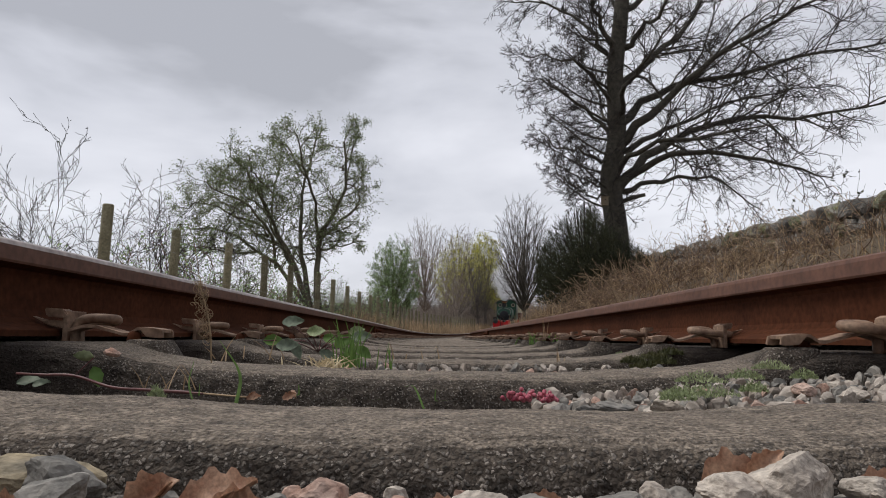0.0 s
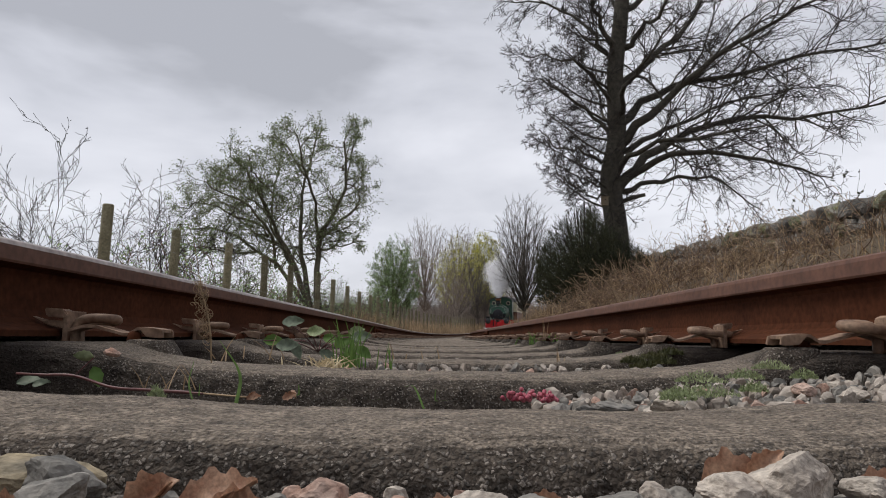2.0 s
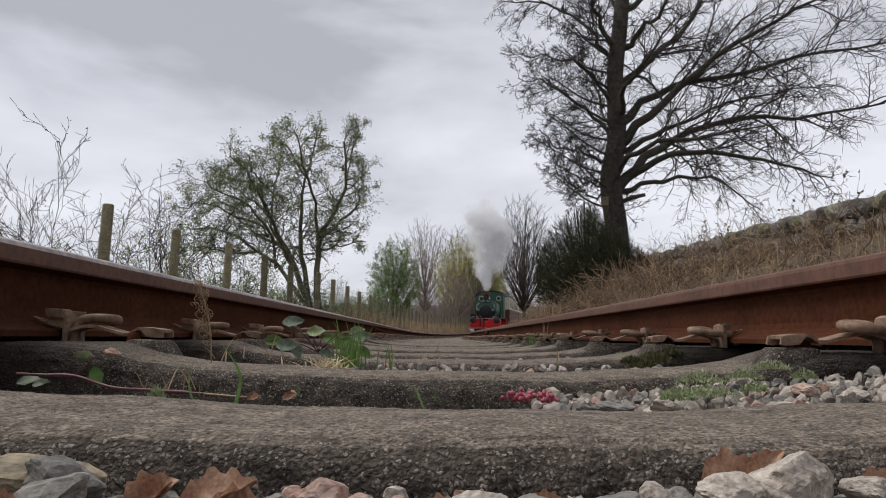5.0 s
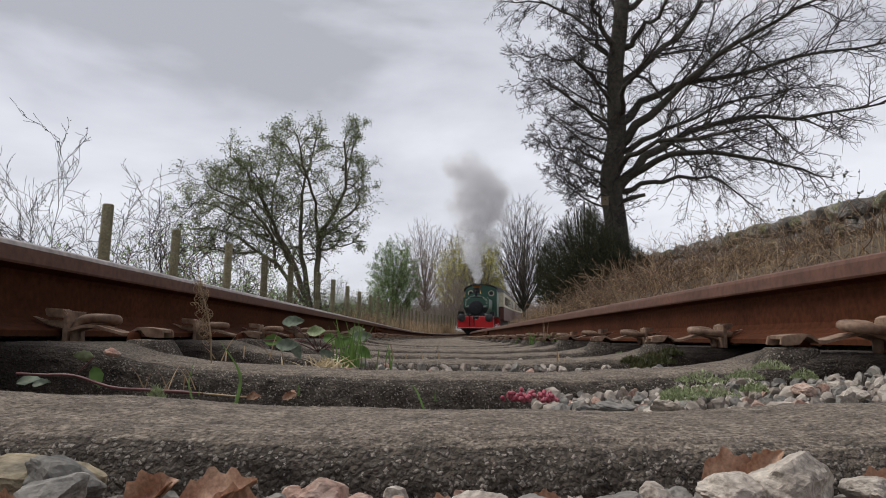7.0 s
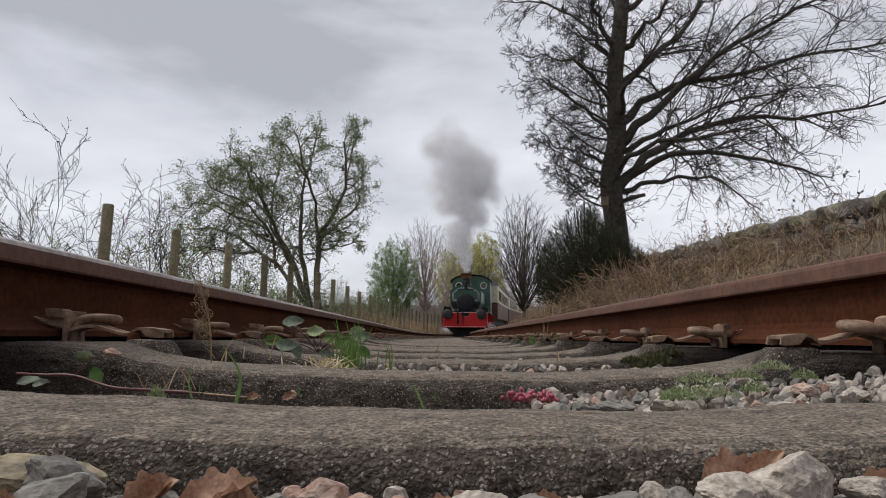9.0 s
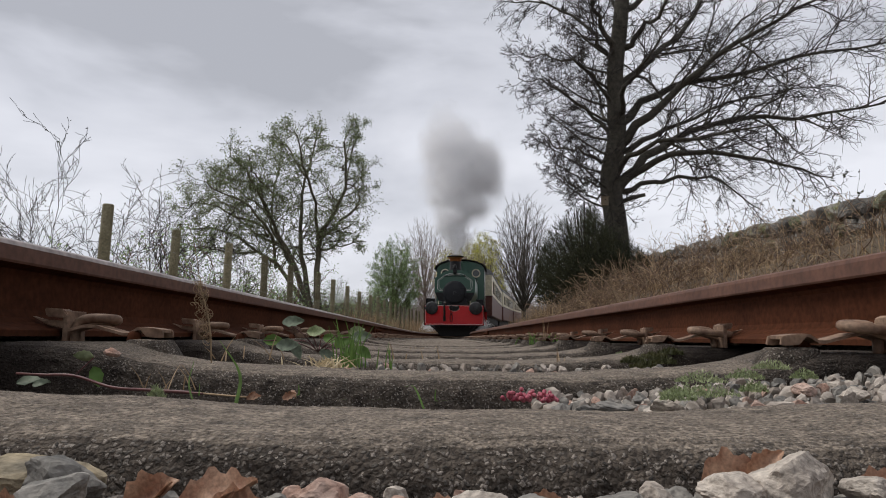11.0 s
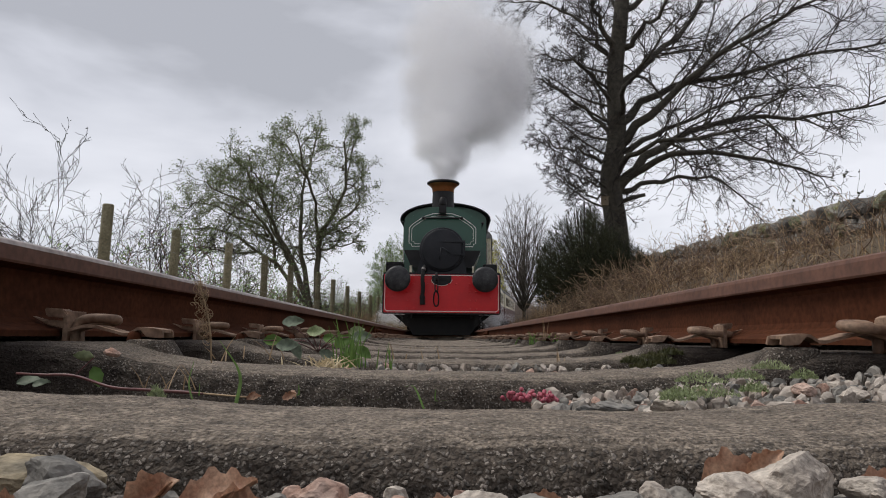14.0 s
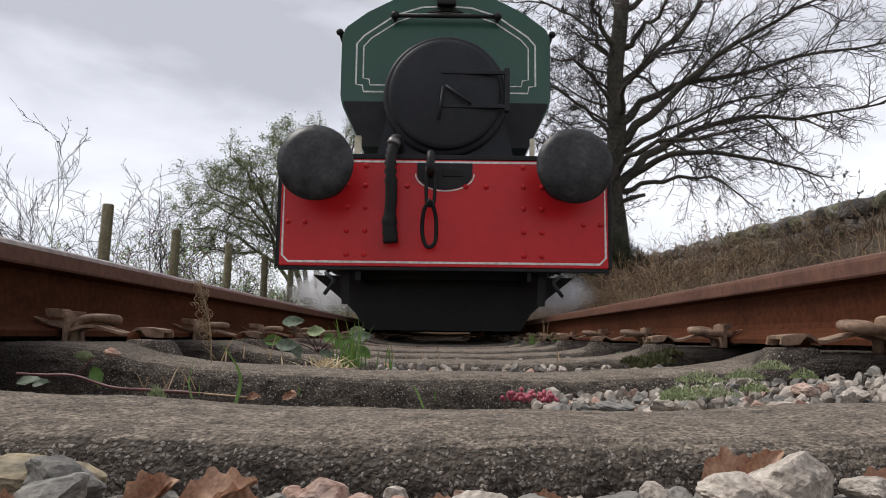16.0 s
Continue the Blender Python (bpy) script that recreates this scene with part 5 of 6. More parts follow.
def broom(name, label, x, y, width, height, seed, shoots=15000):
    """A dense dark evergreen bush of upright green shoots."""
    t = thing(name, label, "bush")
    rng = random.Random(seed)
    z = bank(x, y) - 0.05
    v, f, sv, sf = [], [], [], []
    for k in range(shoots):
        a, s = rng.uniform(0, 6.283), rng.random() ** 0.5
        h = height * (1 - 0.62 * s ** 1.6) * (0.75 + 0.25 * math.sin(3 * a + seed) * s) * rng.uniform(0.03, 1.0) ** 0.8
        base = Vector((x + math.cos(a) * s * width / 2, y + math.sin(a) * s * width / 2, z + h))
        d = Vector((math.cos(a) * s * 0.7 + rng.gauss(0, 0.25), math.sin(a) * s * 0.7 + rng.gauss(0, 0.25), rng.uniform(0.5, 1.2))).normalized()
        l = rng.uniform(0.15, 0.36)
        q = base + d * l
        side = d.cross(Vector((rng.gauss(0, 1), rng.gauss(0, 1), 0))).normalized() * rng.uniform(0.003, 0.007)
        b = len(v)
        v += [base - side, base + side, q]
        f.append((b, b + 1, b + 2))
        for j in range(4):
            p = base.lerp(q, rng.uniform(0.1, 1))
            e = (d + Vector((rng.gauss(0, 0.8), rng.gauss(0, 0.8), rng.gauss(0, 0.6)))).normalized() * rng.uniform(0.06, 0.16)
            w = e.cross(Vector((rng.gauss(0, 1), rng.gauss(0, 1), rng.gauss(0, 1)))).normalized() * 0.006
            b = len(v)
            v += [p - w, p + w, p + e]
            f.append((b, b + 1, b + 2))
    for k in range(60):
        a, s = rng.uniform(0, 6.283), rng.random()
        tube(smooth_line([(x + 0.3 * math.cos(a), y + 0.3 * math.sin(a), z), (x + math.cos(a) * s * width * 0.25, y + math.sin(a) * s * width * 0.25, z + height * 0.4), (x + math.cos(a) * s * width * 0.42, y + math.sin(a) * s * width * 0.42, z + height * (0.85 - 0.4 * s))], 6), [0.04, 0.033, 0.027, 0.02, 0.015, 0.01], 4, sv, sf)
    part("stem_tangle", mesh_of("stem_tangle", sv, sf, M["twig"]), None, t)
    part("crown", mesh_of("crown", v, f, M["gorse"]), None, t, "dark green shoots")


broom("broom_bush", "dense dark green broom bush at the foot of the oak", 4.35, 22.2, 3.0, 4.2, 31)
broom("broom_bush", "dense dark green broom bush at the foot of the oak", 5.25, 22.4, 2.2, 3.0, 32, 8000)
broom("broom_bush", "low dark green broom bush before the oak", 6.1, 22.0, 1.6, 2.0, 33, 4500)


def bramble(name, label, category, spots, material, seed, spec, group=""):
    """A thicket of thin arching stems rooted at spots: (x, y, z, height, lean_x, lean_y)."""
    t = thing(name, label, category, group=group)
    w = Wood(seed)
    for x, y, z, h, lx, ly in spots:
        w.grow(Vector((x, y, z)), Vector((lx, ly, 1.0)), h, spec["r"], spec["first"], spec)
    v = w.thin[0] + w.thick[0]
    f = w.thin[1] + [tuple(i + len(w.thin[0]) for i in q) for q in w.thick[1]]
    tagged(part("stem_tangle", mesh_of("stem_tangle", v, f, material), None, t), kind="stuff")
    return t, w


def left_shrubs():
    rng = random.Random(61)
    spec = dict(seg=(9, 7, 6, 4), bend=0.15, lift=0.0, kids=(11, 6, 3, 2), angle=(22, 58), ratio=0.42, thin=0.52, tip=0.0038, levels=2, r=0.0105, first=0)
    for cx, cy, n, h in ((-6.7, 11.6, 4, 3.4), (-6.0, 11.5, 4, 3.5), (-5.3, 12.4, 6, 2.9), (-4.8, 13.2, 7, 2.6)):
        spots = [(cx + rng.uniform(-0.7, 0.7), cy + rng.uniform(-0.6, 0.6), 0.0, h * rng.uniform(0.6, 1.05), rng.uniform(-0.5, 0.5), rng.uniform(-0.3, 0.3)) for _ in range(n)]
        t, w = bramble("thorn_shrub", "straggly thin bare thorn shrub behind the fence", "shrub", spots, M["twig"], int(cx * -100), spec)
        leaves("bud_spray", w.tips, 260, 0.02, 0.015, M["gorse"], t, 7, "small dark buds")
    # undergrowth behind the fence
    spec2 = dict(spec, kids=(5, 4, 3), r=0.012, bend=0.2)
    for k in range(8):
        y = 12 + k * 2.4
        x = -4.6 + 0.08 * (y - 12)
        spots = [(x + rng.uniform(-1.0, 0.7), y + rng.uniform(-1, 1), 0.0, rng.uniform(0.8, 1.9), rng.uniform(-0.6, 0.6), rng.uniform(-0.4, 0.4)) for _ in range(34)]
        t, w = bramble("undergrowth", "tangled thin brown undergrowth with first green leaves", "shrub", spots, M["grey_twig"] if k % 2 else M["brown_stalk"], 300 + k, spec2)
        leaves("foliage", w.tips, 2600, 0.03, 0.07, M["green_leaf"], t, k, "sparse small green leaves")


left_shrubs()


# ---- fence ----
def fence_x(y):
    return max(-2.66 + 0.055 * (y - 21.3), centre(y) - 2.75)


def fence():
    t = thing("fence", "post-and-wire fence of weathered wooden posts along the line", "fence")
    rng = random.Random(2)
    v, f = tube([(0, 0, -0.3), (0, 0, 0.4), (0, 0, 1.0), (0, 0, 1.36), (0, 0, 1.372)], [0.062, 0.06, 0.058, 0.057, 0.05], 10)
    me = mesh_of("post", v, f, M["post"], False)
    line = []
    spots = [(-3.60, 7.2), (-3.58, 9.0), (-3.35, 10.5), (-3.23, 12.2), (-3.10, 13.7), (-2.89, 15.4), (-2.83, 17.1), (-2.78, 19.3), (-2.70, 21.3)]
    y = 23.0
    while y < 72:
        spots.append((fence_x(y), y))
        y += 1.62 + rng.uniform(-0.12, 0.12)
    for x, y in spots:
        p = part("post", me, None, t)
        z = grade(y)
        p.matrix_basis = pose(x, y, z + rng.uniform(-0.02, 0.02), rng.uniform(-1.5, 1.5), rng.uniform(-1.5, 1.5), rng.uniform(0, 90))
        line.append((x + 0.06, y, z))
    for h in (0.45, 0.75, 1.05, 1.25):
        v, f = tube([(a, b, c + h) for a, b, c in line], 0.002, 4)
        part("wire", mesh_of("wire", v, f, M["wire"]), None, t, "thin galvanised fence wire")


fence()


# ---- dry grass, bank and wall ----
def blades(name, label, spots, material, seed, width=0.006, bend=0.4, category="grass"):
    """Curved grass blades; spots: (x, y, z, height)."""
    rng = random.Random(seed)
    v, f = [], []
    for x, y, z, h in spots:
        a = rng.uniform(0, 6.283)
        k = abs(rng.gauss(0, bend)) * h
        dx, dy = math.cos(a) * k, math.sin(a) * k
        a += rng.uniform(1, 2)
        wx, wy = math.cos(a) * width, math.sin(a) * width
        b = len(v)
        v += [(x - wx, y - wy, z), (x + wx, y + wy, z), (x + dx * 0.35 - wx * 0.8, y + dy * 0.35 - wy * 0.8, z + h * 0.6), (x + dx * 0.35 + wx * 0.8, y + dy * 0.35 + wy * 0.8, z + h * 0.6), (x + dx, y + dy, z + h * (1 - 0.25 * bend))]
        f += [(b, b + 1, b + 3, b + 2), (b + 2, b + 3, b + 4)]
    ob = new(name, mesh_of(name, v, f, material))
    return tagged(ob, label, category, kind="stuff")


def wall_line(y):
    return 6.75 - 0.041 * (y - 9.9)


def wall_top(y):
    return 2.30 + 0.029 * (y - 9.9)


def bank_cover():
    rng = random.Random(77)
    spots = []
    for k in range(5500):
        y = 3 + 30 * rng.random() ** 1.4
        x = centre(y) + 2.2 + (wall_line(y) - centre(y) - 2.2) * rng.random() ** 0.8
        spots.append((x, y, bank(x, y) - 0.02, rng.uniform(0.10, 0.34)))
    blades("bank_grass", "pale dry winter grass covering the bank", spots, M["straw"], 1, 0.006, 0.6)
    spots = []
    for k in range(16000):
        y = 20 + 66 * rng.random()
        t = rng.choice((rng.uniform(-6.5, -2.0), rng.uniform(-3.4, -2.2), rng.uniform(2.2, 6.0)))
        x = centre(y) + t
        spots.append((x, y, bank(x, y), rng.uniform(0.3, 1.15)))
    for k in range(5000):
        y = 7 + 22 * rng.random()
        x = fence_x(21.3) - 0.9 + rng.uniform(-2.2, 1.0) + 0.05 * (y - 21)
        spots.append((x, y, bank(x, y), rng.uniform(0.2, 0.8)))
    blades("verge_grass", "tall dry brown grass along the curve of the line", spots, M["straw"], 2, 0.008, 0.3)
    # arching dead bramble on the bank
    spec = dict(seg=(8, 5, 4), bend=0.22, lift=-0.05, kids=(5, 3, 2), angle=(25, 70), ratio=0.45, thin=0.6, tip=0.003, levels=1, r=0.0055, first=0)
    for k in range(14):
        y0 = 6 + k * 1.25
        spots = []
        for _ in range(90 if k < 5 else 110):
            y = y0 + rng.uniform(-1, 1)
            x = wall_line(y) - 0.12 - 3.6 * rng.random() ** 1.5
            spots.append((x, y, bank(x, y) - 0.03, rng.uniform(0.3, 0.75) if k < 4 else rng.uniform(0.6, 1.25), rng.uniform(-0.8, 0.5), rng.uniform(-0.8, 0.6)))
        bramble("bramble_thicket", "tangle of dead brown bramble stems on the bank", "bramble", spots, M["brown_stalk"] if k % 2 else M["straw"], 900 + k, spec, "brambles on the bank")
    # thin hips and shoots standing over the wall
    spec = dict(seg=(8, 5, 4), bend=0.15, lift=0.0, kids=(5, 3, 2), angle=(25, 70), ratio=0.4, thin=0.6, tip=0.003, levels=1, r=0.005, first=0)
    for k in range(6):
        y0 = 9.5 + k * 2.0
        spots = [(wall_line(y) + rng.uniform(0.2, 0.7), y, wall_top(y) - 0.5, rng.uniform(0.6, 1.1), rng.uniform(-0.6, 0.5), rng.uniform(-0.5, 0.5)) for y in [y0 + rng.uniform(-1, 1) for _ in range(3)]]
        t, w = bramble("wild_rose", "thin bare rose shoots with dark hips above the wall", "shrub", spots, M["twig"], 700 + k, spec, "shoots above the wall")
        leaves("hip_spray", w.tips, 60, 0.045, 0.01, M["gorse"], t, k, "small dark rosehips")


bank_cover()


def stone_wall():
    t = thing("stone_wall", "mossy grey drystone wall along the top of the bank", "wall", kind="structure")
    rng = random.Random(12)
    shapes = []
    for k in range(8):
        bm = stone_bm(200 + k, 0.5, 0.5, 0.5, 9)
        bmesh.ops.scale(bm, vec=(1.25, 1.25, 1.25), verts=bm.verts[:])
        me = bpy.data.meshes.new("stone")
        bm.to_mesh(me)
        bm.free()
        me.materials.append(M["wallmoss"] if k % 4 == 0 else M["wallstone"])
        shapes.append(me)
    # core of the wall, behind the face stones
    v, f = [], []
    ys = [4 + 1.0 * k for k in range(33)]
    for y in ys:
        x, z0, z1 = wall_line(y), bank(wall_line(y), y) - 0.3, wall_top(y) - 0.12
        v += [(x + 0.12, y, z0), (x + 0.15, y, z1), (x + 0.45, y, z1), (x + 0.5, y, z0)]
    for k in range(len(ys) - 1):
        for i in range(4):
            j = (i + 1) % 4
            f.append((4 * k + i, 4 * k + j, 4 * k + 4 + j, 4 * k + 4 + i))
    part("wall_core", mesh_of("wall_core", v, f, M["wallstone"]), None, t)
    courses = 4
    for c in range(courses):
        y = 6.0 + 0.13 * (c % 2)
        while y < 24:
            w = rng.uniform(0.22, 0.42)
            zb, zt = bank(wall_line(y), y) - 0.05, wall_top(y)
            h = (zt - zb) / courses
            s = part("stone", rng.choice(shapes), None, t)
            s.matrix_basis = pose(wall_line(y) + 0.14, y + w / 2, zb + h * (c + 0.5), rng.uniform(-6, 6), rng.uniform(-6, 6), rng.choice((0, 180)) + rng.uniform(-6, 6)) @ Matrix.Diagonal((0.40, w * 1.12, h * rng.uniform(1.0, 1.25), 1))
            y += w


stone_wall()



# ---- distance ----
def far_thicket():
    """Grey-brown scrub and young trees closing the view beyond the bend."""
    rng = random.Random(91)
    v, f = [], []
    for k in range(26000):
        y = rng.uniform(104, 135)
        x = rng.gauss(3, 26)
        h = rng.uniform(2.5, 8.0) * (0.75 + 0.25 * math.sin(x * 0.23) * math.sin(x * 0.071 + 1))
        z = bank(x, y)
        a = rng.uniform(0, 6.283)
        w = rng.uniform(0.015, 0.04)
        px, py, pz = x + rng.gauss(0, 0.6), y, z + rng.uniform(0, 0.6) * h
        b = len(v)
        v += [(px - w, py, pz), (px + w, py, pz), (px + rng.gauss(0, 0.25) * h, py + rng.gauss(0, 0.2) * h, pz + h * rng.uniform(0.4, 0.8))]
        f.append((b, b + 1, b + 2))
    ob = new("distant_thicket", mesh_of("distant_thicket", v, f, M["hazy_twig"]))
    tagged(ob, "distant grey-brown bare scrub beyond the bend", "scrub", kind="stuff")


far_thicket()


def far_hill():
    v, f = [], []
    n = 90
    for k in range(n):
        x = -500 + 1000 * k / (n - 1)
        h = 15 + 5 * math.sin(x * 0.011 + 2) + 2.5 * noise.noise(Vector((x * 0.03, 0, 3)))
        v += [(x, 380, -10), (x, 400, h * 0.7), (x, 430, h), (x, 520, h * 0.5)]
    for k in range(n - 1):
        for i in range(3):
            q = 4 * k + i
            f.append((q, q + 4, q + 5, q + 1))
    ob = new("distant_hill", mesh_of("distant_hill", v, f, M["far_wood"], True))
    tagged(ob, "low wooded hill on the horizon, greyed by painted haze", "hill", kind="structure")


far_hill()


# ---- stones and small growth near the camera ----
def level(t, d):
    """The top of the loose stone between the sleepers."""
    if abs(t) > 0.8:
        return 0.028
    if abs(t) > 0.6 and t < 0:
        return -0.085
    if 0.5 < d < 1.1:
        return -0.068 + 0.085 * max(0.0, t - 0.18) - 0.12 * max(0.0, -t - 0.18)
    if d < 0.5:
        return -0.078
    if d > 1.7:
        return -0.062 + 0.014 * noise.noise(Vector((t * 4, d * 2.5, 7)))
    return -0.070 + 0.014 * noise.noise(Vector((t * 4, d * 2.5, 7))) - 0.03 * max(0.0, abs(t) - 0.55) * (t < 0)


def ballast():
    rng = random.Random(5)
    piles = {"stone": [], "pale": [], "pink": [], "greystone": []}
    for k in range(36000):
        d = -0.3 + 34 * rng.random() ** 1.8 if k < 34000 else rng.uniform(-10, -0.3)
        t = rng.uniform(-1.7, 1.7)
        ph = ((d + 0.14) / SPACING) % 1.0
        if abs(t) < 1.3 and min(ph, 1 - ph) < 0.175 and (d < 1.7 or rng.random() < 0.75):
            continue
        if d < 0.27 and abs(t) < 0.15:
            continue
        if 0.6 < d < 1.05 and -0.8 < t < 0.08:
            continue
        s = rng.uniform(0.004, 0.013) if rng.random() < 0.85 else rng.uniform(0.013, 0.02)
        kind = rng.choices(("stone", "pale", "pink", "greystone"), (4, 2.2, 1, 2.5))[0]
        piles[kind].append((centre(d) + t, d, grade(d) + level(t, d) + rng.uniform(-0.02, 0.0) - s * 0.6, s))
    for (kind, spots), words in zip(piles.items(), ("mixed grey-brown", "pale granite", "pinkish granite", "dark grey")):
        scattered_stones("ballast", words + " broken ballast stones between the sleepers", spots, M[kind], 3 + len(kind))


ballast()


def pebbles():
    """Small stones in front of the nearest sleeper."""
    rng = random.Random(15)
    for kind, n, words in (("greystone", 70, "small dark grey ballast chips"), ("pale", 45, "small pale ballast chips"), ("pink", 30, "small pinkish ballast chips")):
        scattered_stones("ballast", words + " before the sleeper", [(rng.uniform(-0.32, 0.32), rng.uniform(0.30, 0.375), -0.082 + rng.uniform(-0.006, 0.006), rng.uniform(0.003, 0.010)) for _ in range(n)], M[kind], 40 + n)


def shingle():
    """Low mixed chippings that fill the beds behind the two nearest sleepers."""
    rng = random.Random(27)
    for kind, n, words in (("stone", 330, "small grey-brown chippings"), ("pale", 45, "small pale chippings"), ("pink", 45, "small pinkish chippings"), ("greystone", 300, "small dark chippings")):
        spots = []
        for _ in range(n):
            x = 0.10 + 0.62 * rng.random() ** 0.7
            y = rng.uniform(0.63, 1.02)
            spots.append((x, y, -0.077 + 0.080 * max(0.0, x - 0.2) + rng.uniform(-0.005, 0.003), rng.uniform(0.003, 0.008) if rng.random() < 0.7 else rng.uniform(0.007, 0.012)))
        for _ in range(n // 9):
            spots.append((rng.uniform(-0.25, 0.55), rng.uniform(1.34, 1.66), -0.060 + rng.uniform(-0.006, 0.002), rng.uniform(0.004, 0.012)))
        scattered_stones("ballast", words + " beside the moss", spots, M[kind], 70 + n)


pebbles()
shingle()


def loose_stone(c, sx, sy, sz, material, seed, label, turn=(0, 0, 0)):
    k = 0.66 if c[1] < 0.45 else 0.54
    bm = stone_bm(seed, sx * k, sy * k, sz * k, 9, 4)
    me = bpy.data.meshes.new("ballast_stone")
    bm.to_mesh(me)
    bm.free()
    me.materials.append(M[material])
    ob = new("ballast_stone", me)
    ob.matrix_basis = pose(c[0], c[1], c[2] - (0.004 if c[1] < 0.45 else 0.011), *turn)
    tagged(ob, label, "stone", "loose stones on the track bed")


PALE, PINK, GREY = "pale broken granite ballast stone", "pinkish broken ballast stone", "grey broken ballast stone"
for k, (c, sx, sy, sz, m, label, turn) in enumerate((
        ((-0.20, 0.35, -0.06), 0.050, 0.03, 0.017, "sandstone", "flat grey-brown sandstone slab with dark lower face", (0, 6, 10)),
        ((-0.18, 0.34, -0.06), 0.035, 0.03, 0.018, "greystone", GREY, (0, 10, 0)),
        ((-0.17, 0.31, -0.06), 0.030, 0.024, 0.016, "greystone", GREY, (10, -8, 40)),
        ((-0.06, 0.34, -0.07), 0.030, 0.024, 0.019, "pink", PINK, (0, 5, 30)),
        ((-0.08, 0.33, -0.07), 0.018, 0.016, 0.012, "greystone", GREY, (0, 0, 20)),
        ((-0.04, 0.33, -0.07), 0.017, 0.016, 0.012, "pink", PINK, (20, 0, 0)),
        ((-0.02, 0.33, -0.07), 0.024, 0.02, 0.012, "pink", PINK, (0, 8, 70)),
        ((0.01, 0.34, -0.07), 0.033, 0.024, 0.015, "pale", PALE, (0, -6, 10)),
        ((0.03, 0.33, -0.07), 0.022, 0.02, 0.013, "greystone", GREY, (0, 15, 10)),
        ((0.04, 0.33, -0.07), 0.024, 0.02, 0.013, "greystone", GREY, (30, 0, 10)),
        ((0.08, 0.34, -0.07), 0.028, 0.022, 0.014, "greystone", GREY, (0, -12, 60)),
        ((0.10, 0.34, -0.07), 0.018, 0.018, 0.020, "pale", PALE, (0, 20, 10)),
        ((0.11, 0.35, -0.07), 0.024, 0.02, 0.020, "greystone", GREY, (0, -25, 30)),
        ((0.12, 0.34, -0.07), 0.020, 0.02, 0.016, "greystone", GREY, (0, 5, 80)),
        ((0.16, 0.34, -0.06), 0.036, 0.03, 0.032, "pale", "large pale angular granite ballast stone", (8, 20, 10)),
        ((0.13, 0.33, -0.06), 0.032, 0.024, 0.014, "pale", PALE, (0, -5, 30)),
        ((0.19, 0.34, -0.07), 0.020, 0.02, 0.017, "greystone", GREY, (0, 30, 10)),
        ((0.20, 0.34, -0.06), 0.024, 0.02, 0.014, "pale", PALE, (0, 5, 10)),
        ((0.16, 0.69, -0.05), 0.050, 0.03, 0.016, "greystone", GREY, (0, 5, 10)),
        ((0.13, 0.67, -0.05), 0.026, 0.02, 0.013, "greystone", GREY, (0, 5, 50)),
        ((0.22, 0.72, -0.05), 0.036, 0.03, 0.020, "pale", PALE, (0, 8, 0)),
        ((0.30, 0.69, -0.05), 0.026, 0.02, 0.018, "pink", PINK, (0, 10, 10)),
        ((0.34, 0.77, -0.05), 0.028, 0.02, 0.014, "greystone", GREY, (0, -10, 10)),
        ((0.34, 0.67, -0.05), 0.040, 0.025, 0.013, "pale", PALE, (0, 3, 10)),
        ((0.41, 0.82, -0.04), 0.032, 0.025, 0.018, "pink", PINK, (0, 10, 30)),
        ((0.42, 0.74, -0.04), 0.040, 0.025, 0.014, "pale", PALE, (0, -4, 20)),
        ((0.39, 0.67, -0.05), 0.042, 0.025, 0.014, "pink", PINK, (0, -4, 40)),
        ((0.49, 0.86, -0.04), 0.030, 0.02, 0.014, "greystone", GREY, (0, -4, 20)),
        ((0.29, 0.65, -0.06), 0.024, 0.016, 0.008, "pale", PALE, (0, 0, 10)),
        ((0.15, 1.19, -0.05), 0.034, 0.02, 0.013, "pale", PALE, (0, 0, 10)),
        ((0.26, 1.20, -0.05), 0.040, 0.025, 0.016, "pale", PALE, (0, 8, 10)),
        ((0.09, 1.20, -0.05), 0.020, 0.02, 0.010, "greystone", GREY, (0, 8, 10)),
        ((-0.07, 1.19, -0.05), 0.030, 0.02, 0.008, "pale", PALE, (0, 0, 10)),
        ((0.35, 1.22, -0.04), 0.016, 0.016, 0.010, "pale", PALE, (0, 0, 10)),
        ((-0.16, 0.52, -0.05), 0.008, 0.007, 0.006, "greystone", "small dark chip of stone on the sleeper", (0, 0, 10)),
        ((-0.48, 1.01, -0.01), 0.022, 0.02, 0.014, "pink", PINK, (0, 20, 10)),
        ((0.41, 1.26, -0.04), 0.018, 0.016, 0.013, "pale", PALE, (0, 0, 50)))):
    loose_stone(c, sx, sy, sz, m, 500 + k, label, turn)


def leaf_mesh(length, width, curl, lobes, seed, fold=0.3):
    """A leaf blade with lobed or toothed edge, curled, along +x from its stalk."""
    rng = random.Random(seed)
    n = 14
    v, f = [], []
    for i in range(n + 1):
        s = i / n
        w = width * math.sin(math.pi * min(1, s * 0.96 + 0.02) ** 0.8) ** 0.95 * (1 + lobes * math.sin(s * 22 + seed)) * 0.5
        lift = curl * length * (s * s) + 0.02 * length * rng.uniform(-1, 1)
        for j in range(-3, 4):
            u = j / 3
            v.append((s * length, u * w, lift + abs(u) ** 1.5 * fold * w + 0.03 * length * math.sin(5 * s + 2 * u + seed)))
    for i in range(n):
        for j in range(6):
            q = i * 7 + j
            f.append((q, q + 1, q + 8, q + 7))
    # underside, a hair thick
    b = len(v)
    v += [(x, y, z - 0.0006) for x, y, z in v]
    f += [tuple(reversed([b + i for i in q])) for q in f]
    return v, f


